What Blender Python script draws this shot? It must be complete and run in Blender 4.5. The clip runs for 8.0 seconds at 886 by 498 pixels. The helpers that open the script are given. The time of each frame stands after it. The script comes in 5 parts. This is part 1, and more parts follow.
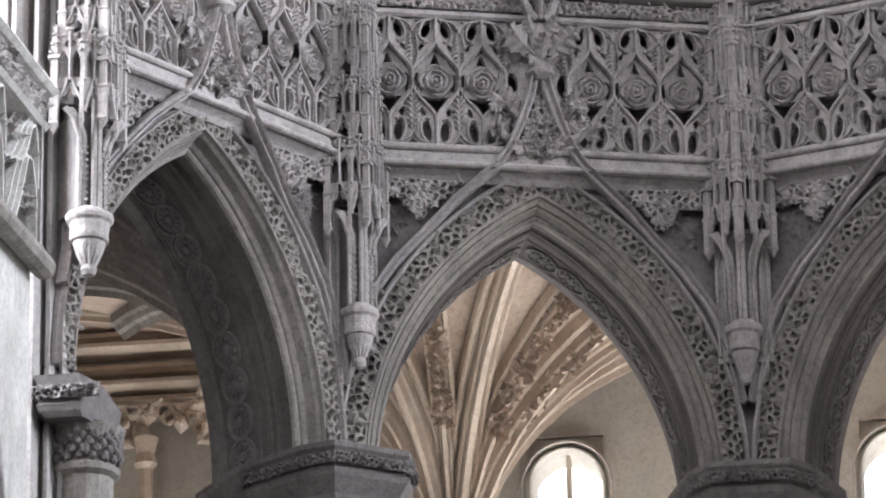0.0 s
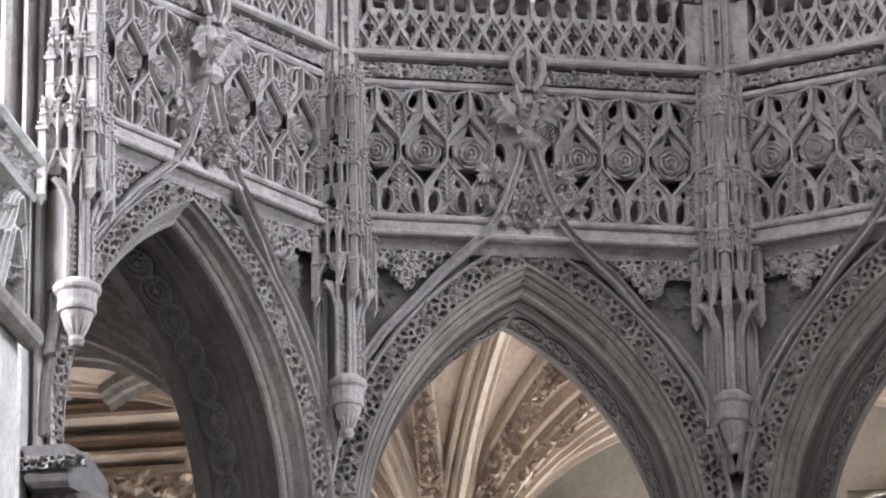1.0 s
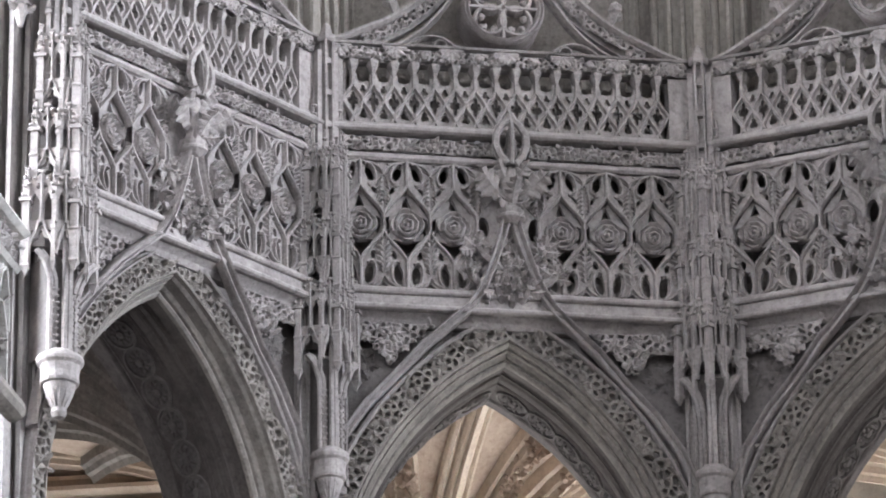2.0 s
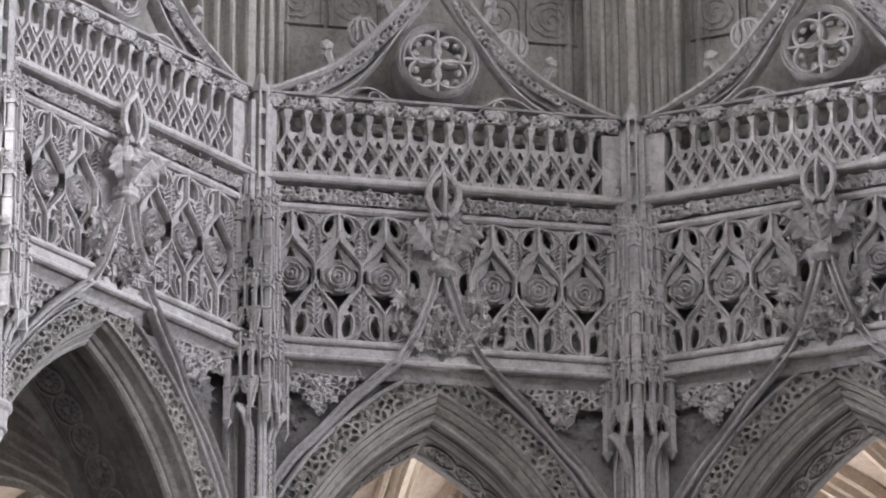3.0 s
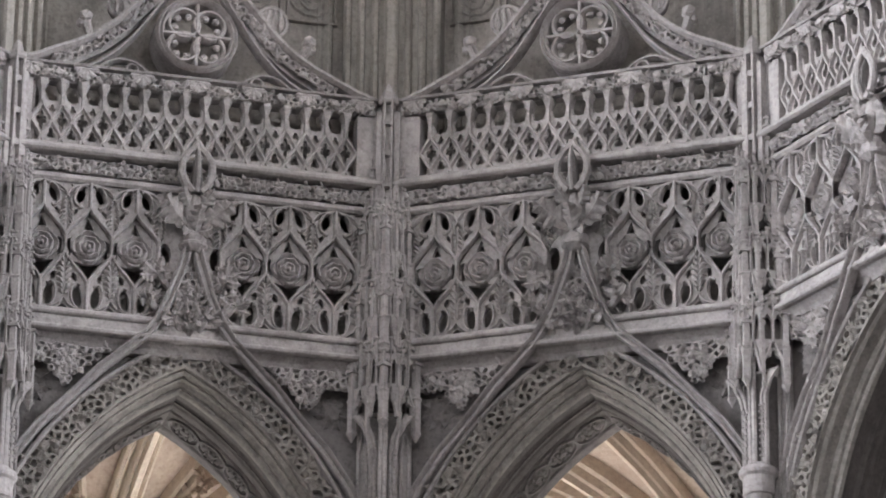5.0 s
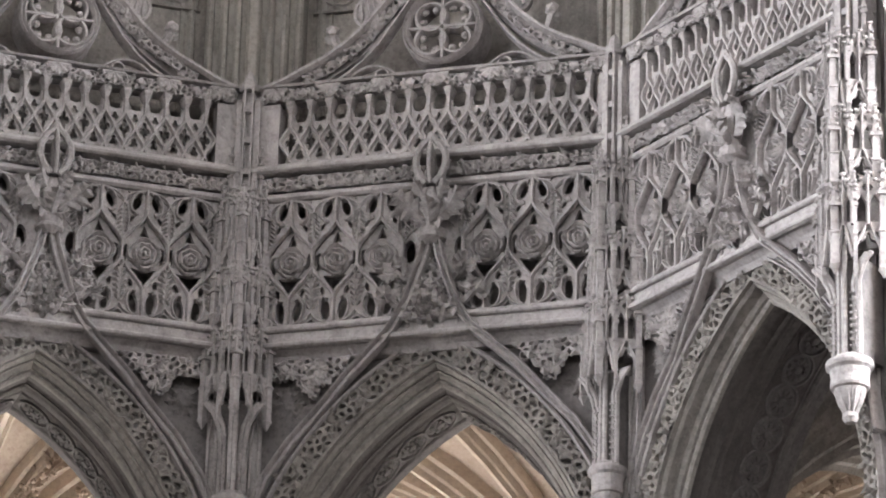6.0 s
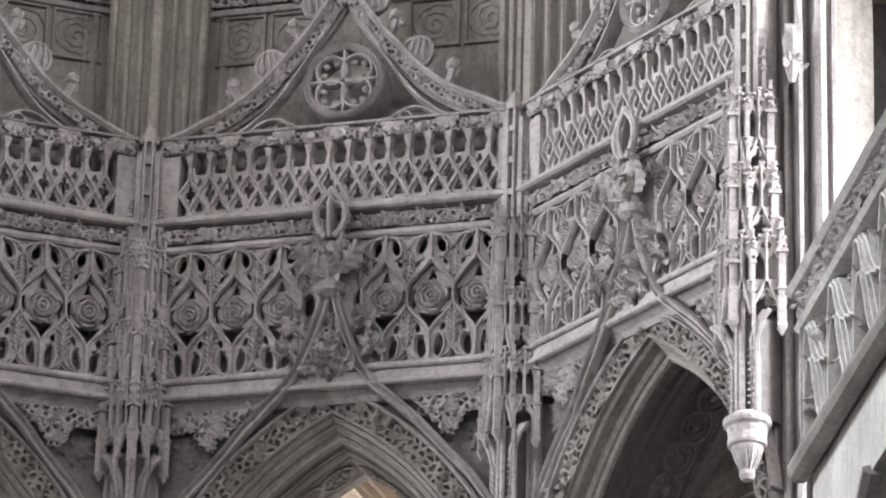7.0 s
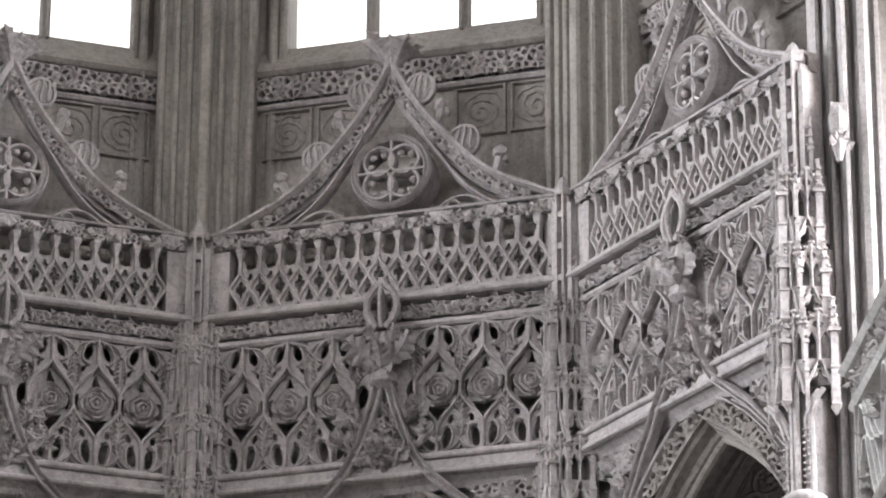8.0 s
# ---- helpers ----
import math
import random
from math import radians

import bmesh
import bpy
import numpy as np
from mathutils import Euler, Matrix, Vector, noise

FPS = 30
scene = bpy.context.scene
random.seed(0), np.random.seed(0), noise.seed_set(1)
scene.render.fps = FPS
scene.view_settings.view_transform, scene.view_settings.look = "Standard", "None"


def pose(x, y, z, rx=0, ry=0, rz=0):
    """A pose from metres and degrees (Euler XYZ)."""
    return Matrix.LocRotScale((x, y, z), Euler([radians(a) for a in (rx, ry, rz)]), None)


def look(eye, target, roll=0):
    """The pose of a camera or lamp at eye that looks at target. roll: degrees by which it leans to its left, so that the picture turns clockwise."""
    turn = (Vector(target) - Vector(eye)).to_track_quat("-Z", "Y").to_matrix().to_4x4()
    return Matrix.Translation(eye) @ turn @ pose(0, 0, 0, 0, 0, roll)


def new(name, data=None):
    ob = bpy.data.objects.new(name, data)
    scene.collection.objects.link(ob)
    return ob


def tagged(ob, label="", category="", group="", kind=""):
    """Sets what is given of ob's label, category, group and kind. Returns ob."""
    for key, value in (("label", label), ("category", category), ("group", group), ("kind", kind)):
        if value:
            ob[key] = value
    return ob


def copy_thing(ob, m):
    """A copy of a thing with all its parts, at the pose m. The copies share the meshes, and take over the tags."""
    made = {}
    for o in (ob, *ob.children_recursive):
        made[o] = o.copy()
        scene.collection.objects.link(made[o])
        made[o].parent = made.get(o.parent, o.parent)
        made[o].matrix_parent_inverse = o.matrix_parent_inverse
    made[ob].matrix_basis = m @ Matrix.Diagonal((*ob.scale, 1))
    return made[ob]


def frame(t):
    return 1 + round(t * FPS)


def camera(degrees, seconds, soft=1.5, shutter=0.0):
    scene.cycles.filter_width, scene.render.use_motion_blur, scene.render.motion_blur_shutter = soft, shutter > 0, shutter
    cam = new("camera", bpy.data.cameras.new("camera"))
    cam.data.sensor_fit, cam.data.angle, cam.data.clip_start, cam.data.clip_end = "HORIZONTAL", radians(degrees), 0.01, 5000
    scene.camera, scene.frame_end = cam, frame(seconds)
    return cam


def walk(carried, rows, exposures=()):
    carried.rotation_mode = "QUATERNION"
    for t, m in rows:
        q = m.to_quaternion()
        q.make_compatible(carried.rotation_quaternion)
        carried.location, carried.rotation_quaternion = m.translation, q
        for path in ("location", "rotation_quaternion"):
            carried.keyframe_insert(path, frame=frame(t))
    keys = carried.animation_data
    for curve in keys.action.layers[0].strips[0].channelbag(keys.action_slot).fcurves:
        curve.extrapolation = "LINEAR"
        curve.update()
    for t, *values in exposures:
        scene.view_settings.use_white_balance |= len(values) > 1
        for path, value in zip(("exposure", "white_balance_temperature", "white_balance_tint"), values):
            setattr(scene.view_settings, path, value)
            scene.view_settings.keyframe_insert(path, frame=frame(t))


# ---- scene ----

# camera: stands in the nave, a long lens panning over the apse
cam = camera(10.95, 8.0, soft=2.0)
EYE = (1.666, -32.841, 1.585)
ROWS = [(0, 6.88, 21.806, -0.934), (0.5, 6.774, 22.229, -0.975), (1, 6.702, 22.677, -1.05), (1.5, 6.645, 23.127, -1.055),
        (3, 5.519, 24.229, -0.272), (3.5, 4.855, 24.289, -0.131), (4, 4.077, 24.22, -0.025), (4.5, 3.117, 24.09, 0.161),
        (6, 0.193, 23.912, 1.578), (6.5, -0.71, 24.128, 1.736), (7, -1.158, 24.62, 1.531), (7.5, -1.076, 25.227, 0.805),
        (8, -0.445, 25.707, 0.296)]


def aim(yaw, pitch, roll):
    return Matrix.Translation(EYE) @ pose(0, 0, 0, 0, 0, yaw) @ pose(0, 0, 0, 90 + pitch) @ pose(0, 0, 0, 0, 0, roll)


EXPOSURES = [(0, 0.03, 6150, 10), (3.5, 0.06, 6100, 10), (4.5, -0.02, 6200, 10), (6.0, 0.0, 6450, 10), (8, -0.12, 6400, 10)]
walk(cam, [(t, aim(y, p, r)) for t, y, p, r in ROWS], EXPOSURES)

# ---- light ----
world = bpy.data.worlds.new("sky")
scene.world = world
world.use_nodes = True
sky = world.node_tree.nodes.new("ShaderNodeTexSky")
sky.sky_type, sky.sun_disc, sky.sun_elevation, sky.sun_rotation = "NISHITA", False, radians(48), radians(200)
world.node_tree.links.new(sky.outputs[0], world.node_tree.nodes["Background"].inputs[0])
world.node_tree.nodes["Background"].inputs[1].default_value = 0.15


def window_fill_light(at, target, w, h, power, colour):
    lamp = bpy.data.lights.new("window_fill_lamp", "AREA")
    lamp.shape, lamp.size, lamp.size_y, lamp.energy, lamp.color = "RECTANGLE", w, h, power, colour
    ob = new("window_fill_lamp", lamp)
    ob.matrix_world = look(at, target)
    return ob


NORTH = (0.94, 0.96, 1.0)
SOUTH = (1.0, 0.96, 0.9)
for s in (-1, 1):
    window_fill_light((s * 10.5, -5.6, 18.0), (0, -2.9, 15.0), 2.8, 9, 5000 if s < 0 else 4600, NORTH)
    # weak base fill through unseen nave clerestory openings
    window_fill_light((s * 6.3, -14.0, 22), (0, -10.0, 15), 3.2, 8, 420, NORTH)
    window_fill_light((s * 6.3, -20.5, 22), (0, -14.0, 15), 3.2, 8, 300, NORTH)
# Added soft front fill; the west wall behind it has no window
window_fill_light((0, -39.5, 21), (0, -8, 16), 9, 12, 3100, SOUTH)
for x in (-8.0, -1.98, 1.0, 8.0):
    window_fill_light((x, 7.18, 10.2), (x * 0.9, 4.6, 15.5), 0.64, 9.0, 760, (1.0, 0.95, 0.89))


# ---- materials ----
def stone(name, base, dark, soot, rough=0.85, scale=1.0, bump=0.5, streak=0.35):
    m = bpy.data.materials.new(name)
    m.use_nodes = True
    nt = m.node_tree
    b = nt.nodes["Principled BSDF"]
    b.inputs["Roughness"].default_value = rough
    b.inputs["Specular IOR Level"].default_value = 0.3
    tc = nt.nodes.new("ShaderNodeNewGeometry")

    def noise_at(s, detail, stretch=1.0):
        mp = nt.nodes.new("ShaderNodeMapping")
        mp.inputs["Scale"].default_value = (s, s, s * stretch)
        nt.links.new(tc.outputs["Position"], mp.inputs[0])
        n = nt.nodes.new("ShaderNodeTexNoise")
        n.inputs["Scale"].default_value = 1.0
        n.inputs["Detail"].default_value = detail
        n.inputs["Roughness"].default_value = 0.62
        nt.links.new(mp.outputs[0], n.inputs["Vector"])
        return n.outputs["Fac"]

    def ramp(fac, lo, hi):
        r = nt.nodes.new("ShaderNodeMapRange")
        r.inputs["From Min"].default_value, r.inputs["From Max"].default_value = lo, hi
        nt.links.new(fac, r.inputs["Value"])
        return r.outputs["Result"]

    def mix(fac, a, c, k=1.0):
        x = nt.nodes.new("ShaderNodeMix")
        x.data_type = "RGBA"
        if k != 1.0:
            q = nt.nodes.new("ShaderNodeMath")
            q.operation = "MULTIPLY"
            q.inputs[1].default_value = k
            nt.links.new(fac, q.inputs[0])
            fac = q.outputs[0]
        nt.links.new(fac, x.inputs["Factor"])
        for v, s in ((a, x.inputs["A"]), (c, x.inputs["B"])):
            if isinstance(v, tuple):
                s.default_value = (*v, 1)
            else:
                nt.links.new(v, s)
        return x.outputs["Result"]

    c = mix(ramp(noise_at(1.3 * scale, 6), 0.36, 0.62), base, dark)
    c = mix(ramp(noise_at(0.7 * scale, 7, 0.5), 0.54, 0.66), c, soot, 0.4)
    c = mix(ramp(noise_at(4.5 * scale, 5, 0.6), 0.5, 0.68), c, soot, 0.45)
    c = mix(ramp(noise_at(9 * scale, 6, 0.18), 0.5, 0.72), c, soot, streak)
    c = mix(ramp(noise_at(22 * scale, 6), 0.47, 0.7), c, soot, 0.55)
    c = mix(ramp(noise_at(60 * scale, 3), 0.55, 0.78), c, tuple(min(1, v * 1.5) for v in base), 0.4)
    nt.links.new(c, b.inputs["Base Color"])
    bp = nt.nodes.new("ShaderNodeBump")
    bp.inputs["Strength"].default_value, bp.inputs["Distance"].default_value = bump, 0.02
    nt.links.new(noise_at(45 * scale, 6), bp.inputs["Height"])
    nt.links.new(bp.outputs[0], b.inputs["Normal"])
    return m


GREY = stone("weathered_grey_limestone", (0.45, 0.417, 0.41), (0.345, 0.317, 0.314), (0.135, 0.123, 0.123))
SHAFT = stone("beige_grey_shaft_limestone", (0.37, 0.342, 0.315), (0.28, 0.26, 0.24), (0.14, 0.128, 0.12), streak=0.6)
PIER = stone("grey_beige_limestone", (0.33, 0.302, 0.28), (0.235, 0.217, 0.203), (0.11, 0.098, 0.094), streak=0.5)
# Besides stained stone, this colour paints shade into cores, backings and grounds
SOOT_SHADE = stone("soot_and_shade_limestone", (0.2, 0.182, 0.178), (0.135, 0.123, 0.121), (0.06, 0.055, 0.055))
# Dark only for arch undersides: their shade is put into the base colour
SOFFIT_SHADE = stone("shaded_soffit_limestone", (0.135, 0.12, 0.115), (0.095, 0.084, 0.081), (0.05, 0.045, 0.045), streak=0.5)
CREAM = stone("cream_limestone", (0.62, 0.535, 0.45), (0.54, 0.455, 0.375), (0.38, 0.305, 0.245), streak=0.25)
PALE = stone("pale_ashlar", (0.45, 0.422, 0.412), (0.36, 0.335, 0.328), (0.16, 0.148, 0.146))
WEB = stone("brown_tinged_vault_stone", (0.46, 0.375, 0.31), (0.36, 0.285, 0.235), (0.24, 0.175, 0.14), streak=0.2)
CHALK = stone("pale_chalky_limestone", (0.62, 0.59, 0.54), (0.52, 0.49, 0.44), (0.36, 0.33, 0.29), streak=0.2)
WHITE = stone("whitish_ashlar", (0.68, 0.665, 0.65), (0.54, 0.53, 0.515), (0.3, 0.29, 0.28), streak=0.5)
FLOOR = stone("worn_floor_slabs", (0.17, 0.155, 0.14), (0.12, 0.11, 0.1), (0.07, 0.065, 0.06))
GLOW = bpy.data.materials.new("white_daylight_sky")
GLOW.use_nodes = True
em = GLOW.node_tree.nodes.new("ShaderNodeEmission")
em.inputs[0].default_value, em.inputs[1].default_value = (1.0, 0.99, 0.97, 1), 2.2
GLOW.node_tree.links.new(em.outputs[0], GLOW.node_tree.nodes["Material Output"].inputs[0])
LEAD = stone("window_lead", (0.12, 0.12, 0.12), (0.09, 0.09, 0.09), (0.05, 0.05, 0.05))


# ---- mesh helpers ----
def mesh_of(name, bm, material, smooth=False):
    bmesh.ops.recalc_face_normals(bm, faces=bm.faces)
    me = bpy.data.meshes.new(name)
    bm.to_mesh(me)
    bm.free()
    me.materials.append(material)
    if smooth:
        me.polygons.foreach_set("use_smooth", [True] * len(me.polygons))
    return me


def part(name, bm, material, parent=None, label="", smooth=False):
    ob = new(name, mesh_of(name, bm, material, smooth))
    ob.parent = parent
    if label:
        ob["label"] = label
    if any(w in name for w in ("foliage", "carved_band", "net")):
        ob["kind"] = "stuff"
    return ob


def shared(name, me, parent, m):
    ob = new(name, me)
    ob.parent = parent
    ob.matrix_basis = m
    return ob


def thing(name, label, category, group="", kind=""):
    return tagged(new(name), label, category, group, kind)


def box(bm, x0, x1, y0, y1, z0, z1):
    v = [bm.verts.new(p) for p in ((x0, y0, z0), (x1, y0, z0), (x1, y1, z0), (x0, y1, z0),
                                   (x0, y0, z1), (x1, y0, z1), (x1, y1, z1), (x0, y1, z1))]
    for f in ((0, 1, 2, 3), (7, 6, 5, 4), (0, 4, 5, 1), (1, 5, 6, 2), (2, 6, 7, 3), (3, 7, 4, 0)):
        bm.faces.new([v[i] for i in f])


def skin(bm, rings, closed=True, caps=True):
    """Faces between rings of points; each ring is closed."""
    vs = [[bm.verts.new(p) for p in r] for r in rings]
    n = len(vs[0])
    for a, b in zip(vs, vs[1:]):
        for i in range(n if closed else n - 1):
            j = (i + 1) % n
            bm.faces.new((a[i], a[j], b[j], b[i]))
    if caps and closed:
        bm.faces.new(vs[0][::-1])
        bm.faces.new(vs[-1])


def sweep(bm, path, profile, closed=True, loop=False):
    """Sweeps a profile of (r, y) along a path of (x, z): r along the path's left normal, y into the wall."""
    rings = []
    n = len(path)
    for i, (x, z) in enumerate(path):
        if loop:
            a, b = path[i - 1], path[(i + 1) % n]
        else:
            a, b = path[max(i - 1, 0)], path[min(i + 1, n - 1)]
        t = Vector((b[0] - a[0], b[1] - a[1])).normalized()
        rings.append([(x - t.y * r, y, z + t.x * r) for r, y in profile])
    if loop:
        rings.append(rings[0])
    skin(bm, rings, closed, not loop)


def sweep_stepping(bm, path, profile, shift):
    """As sweep, with the depth shifted along the path by shift(z)."""
    rings = []
    for i, (x, z) in enumerate(path):
        a, b = path[max(i - 1, 0)], path[min(i + 1, len(path) - 1)]
        t = Vector((b[0] - a[0], b[1] - a[1])).normalized()
        rings.append([(x - t.y * r, y + shift(z), z + t.x * r) for r, y in profile])
    skin(bm, rings)


def bar(w, y0, y1):
    """A moulded bar: narrow front edge, wider back."""
    return [(-w * 0.45, y0), (w * 0.45, y0), (w, y0 + (y1 - y0) * 0.4), (w, y1), (-w, y1), (-w, y0 + (y1 - y0) * 0.4)]


def plate(bm, outer, holes, y0, y1):
    """A slab of outline outer with holes, between depths y0 and y1."""
    from_loops = [[Vector((x, z, 0)) for x, z in lp] for lp in (outer, *holes)]
    from mathutils.geometry import tessellate_polygon
    flat = [p for lp in from_loops for p in lp]
    for y in (y0, y1):
        vs = [bm.verts.new((p.x, y, p.y)) for p in flat]
        for tri in tessellate_polygon(from_loops):
            try:
                bm.faces.new([vs[i] for i in tri])
            except ValueError:
                pass
    for lp in from_loops:
        for i, p in enumerate(lp):
            q = lp[(i + 1) % len(lp)]
            bm.faces.new([bm.verts.new(c) for c in ((p.x, y0, p.y), (q.x, y0, q.y), (q.x, y1, q.y), (p.x, y1, p.y))])


def oval(cx, cz, rx, rz, n=10, tilt=0.0):
    out = []
    for i in range(n):
        a = 2 * math.pi * i / n
        x, z = rx * math.cos(a), rz * math.sin(a)
        out.append((cx + x * math.cos(tilt) - z * math.sin(tilt), cz + x * math.sin(tilt) + z * math.cos(tilt)))
    return out


def lathe(bm, axis, prof, n=10, turn=0.0):
    """prof: (radius, z) about the vertical at axis (x, y)."""
    rings = [[(axis[0] + r * math.cos(turn + 2 * math.pi * i / n), axis[1] + r * math.sin(turn + 2 * math.pi * i / n), z) for i in range(n)] for r, z in prof]
    skin(bm, rings)


def tube(bm, pts, r, n=6, taper=1.0):
    rings = []
    for i, p in enumerate(pts):
        a, b = Vector(pts[max(i - 1, 0)]), Vector(pts[min(i + 1, len(pts) - 1)])
        t = (b - a).normalized()
        s = t.cross(Vector((0.13, 0.9, 0.41))).normalized()
        u = t.cross(s)
        k = r * (1 + (taper - 1) * i / (len(pts) - 1))
        rings.append([Vector(p) + (s * math.cos(2 * math.pi * j / n) + u * math.sin(2 * math.pi * j / n)) * k for j in range(n)])
    skin(bm, rings)


RND = random.Random(7)


def leaf(bm, m, size, rnd, lobes=5, curl=0.5):
    """A lobed, curled stone leaf, growing along +Z of m and curling towards -Y."""
    n = lobes * 2 + 1
    left, right, mid = [], [], []
    for i in range(n + 1):
        f = i / n
        w = size * 0.36 * math.sin(math.pi * min(1, f * 0.93 + 0.07)) * (1.0 if i % 2 else 0.58) * rnd.uniform(0.85, 1.1)
        z = size * (f - 0.12 * curl * f * f)
        y = -size * curl * f * f
        mid.append(m @ Vector((0, y - size * 0.07, z)))
        left.append(m @ Vector((-w, y + size * 0.05, z + w * 0.35)))
        right.append(m @ Vector((w, y + size * 0.05, z + w * 0.35)))
    vs = [[bm.verts.new(p) for p in lp] for lp in (left, mid, right)]
    back = m.to_3x3() @ Vector((0, size * 0.2, 0))
    vb = [bm.verts.new(p + back) for p in mid]
    for a, b in ((vs[0], vs[1]), (vs[1], vs[2]), (vs[2], vb), (vb, vs[0])):
        for i in range(n):
            bm.faces.new((a[i], a[i + 1], b[i + 1], b[i]))


def blob(bm, c, r, rnd, squash=(1, 1, 1)):
    m = Matrix.Translation(c) @ Matrix.Diagonal((squash[0], squash[1], squash[2], 1))
    res = bmesh.ops.create_icosphere(bm, subdivisions=1, radius=r, matrix=m)
    for v in res["verts"]:
        v.co += Vector((rnd.uniform(-1, 1), rnd.uniform(-1, 1), rnd.uniform(-1, 1))) * r * 0.14


def cluster(bm, c, size, rnd, count=5, spread=70):
    """Foliage: leaves fanned about a point."""
    for i in range(count):
        f = i / max(1, count - 1) * 2 - 1
        m = Matrix.Translation(c) @ Euler((radians(rnd.uniform(-25, 15)), radians(f * spread + rnd.uniform(-12, 12)), radians(rnd.uniform(-35, 35)))).to_matrix().to_4x4()
        leaf(bm, m, size * rnd.uniform(0.8, 1.15), rnd, 4, rnd.uniform(0.3, 0.8))


def leaf_parts(parent, c, size, rnd, count=5, spread=70, lean=(-25, 15), lobes=5):
    """Leaves fanned about a point, each a part of its own under parent."""
    for i in range(count):
        f = i / max(1, count - 1) * 2 - 1
        m = Matrix.Translation(c) @ Euler((radians(rnd.uniform(*lean)), radians(f * spread + rnd.uniform(-9, 9)), radians(rnd.uniform(-25, 25)))).to_matrix().to_4x4()
        bm = bmesh.new()
        leaf(bm, m, size * rnd.uniform(0.88, 1.12), rnd, lobes, rnd.uniform(0.3, 0.7))
        part("leaf", bm, GREY, parent)


def strip(path):
    """Turns (distance along, offset left) into (x, z) for a path."""
    ln = [0]
    for a, b in zip(path, path[1:]):
        ln.append(ln[-1] + math.hypot(b[0] - a[0], b[1] - a[1]))

    def at(s, r):
        i = 0
        while i < len(path) - 2 and s > ln[i + 1]:
            i += 1
        a, b = path[i], path[i + 1]
        t = Vector((b[0] - a[0], b[1] - a[1])).normalized()
        k = s - ln[i]
        return a[0] + t.x * k - t.y * r, a[1] + t.y * k + t.x * r
    return at, ln[-1]


def clip(poly, px, pz, qx, qz):
    """The part of a polygon nearer to p than to q."""
    mx, mz, nx, nz = (px + qx) / 2, (pz + qz) / 2, qx - px, qz - pz
    out = []
    for (ax, az), (bx, bz) in zip(poly, poly[1:] + poly[:1]):
        da, db = (ax - mx) * nx + (az - mz) * nz, (bx - mx) * nx + (bz - mz) * nz
        if da <= 0:
            out.append((ax, az))
        if da * db < 0:
            f = da / (da - db)
            out.append((ax + (bx - ax) * f, az + (bz - az) * f))
    return out


def openwork(bm, path, width, y, cell, rnd, keep=None, foliage=0.25, deep=1.1):
    """A carved, pierced band of foliage along a path: an uneven lace of stone strands with sunk holes and swelling leaves."""
    at, length = strip(path)
    seeds, buckets = [], {}
    for _ in range(int(length * width / (cell * cell) * 9)):
        s, r = rnd.uniform(0, length), rnd.uniform(0, width)
        key = int(s / cell)
        near = [q for d in (-1, 0, 1) for q in buckets.get(key + d, ())]
        if all(math.hypot(s - q[0], (r - q[1]) * 1.15) > cell * 0.78 for q in near):
            buckets.setdefault(key, []).append((s, r))
            seeds.append((s, r))
    for s, r in seeds:
        p = at(s, r)
        if keep is not None and not keep(*p):
            continue
        key = int(s / cell)
        poly = [(max(0, s - 1.5 * cell), 0.0), (min(length, s + 1.5 * cell), 0.0), (min(length, s + 1.5 * cell), width), (max(0, s - 1.5 * cell), width)]
        for d in (-3, -2, -1, 0, 1, 2, 3):
            for q in buckets.get(key + d, ()):
                if q != (s, r):
                    poly = clip(poly, s, r, q[0], q[1])
        poly = [q for i, q in enumerate(poly) if math.hypot(q[0] - poly[i - 1][0], q[1] - poly[i - 1][1]) > 0.02 * cell]
        n = len(poly)
        if n < 3:
            continue
        cx, cz = sum(q[0] for q in poly) / n, sum(q[1] for q in poly) / n
        lump = rnd.random() < foliage
        hole = rnd.uniform(0.6, 0.86)
        levels = ((1.0, 0.1), (0.74, -0.22), (0.4, -0.34), (0.03, -0.2)) if lump else ((1.0, 0.0), (hole + 0.13, -0.04), (hole, 0.12), (hole * 0.94, deep))
        rings = []
        for f, d in levels:
            ring = []
            for i, q in enumerate(poly):
                qx, qz = q
                if f < 0.99:
                    pr, nx = poly[i - 1], poly[(i + 1) % n]
                    qx, qz = 0.6 * q[0] + 0.2 * (pr[0] + nx[0]), 0.6 * q[1] + 0.2 * (pr[1] + nx[1])
                    f2 = f * (0.85 if lump and i % 2 else 1.0)
                    qx, qz = cx + (qx - cx) * f2, cz + (qz - cz) * f2
                x, z = at(qx, qz)
                swell = noise.noise((x * 1.1 / cell, 3.1, z * 1.1 / cell)) * 0.5 + noise.noise((x * 0.35 / cell, 7.7, z * 0.35 / cell)) * 0.55
                ring.append(bm.verts.new((x, y + (swell + d) * cell, z)))
            rings.append(ring)
        for r0, r1 in zip(rings, rings[1:]):
            for i in range(n):
                j = (i + 1) % n
                bm.faces.new((r0[i], r0[j], r1[j], r1[i]))
        if lump and rnd.random() < 0.4:
            m = Matrix.Translation((p[0], y - cell * 0.25, p[1])) @ Euler((0.3, rnd.uniform(0, 6.28), 0)).to_matrix().to_4x4()
            leaf(bm, m, cell * rnd.uniform(0.9, 1.3), rnd, 3, 0.3)


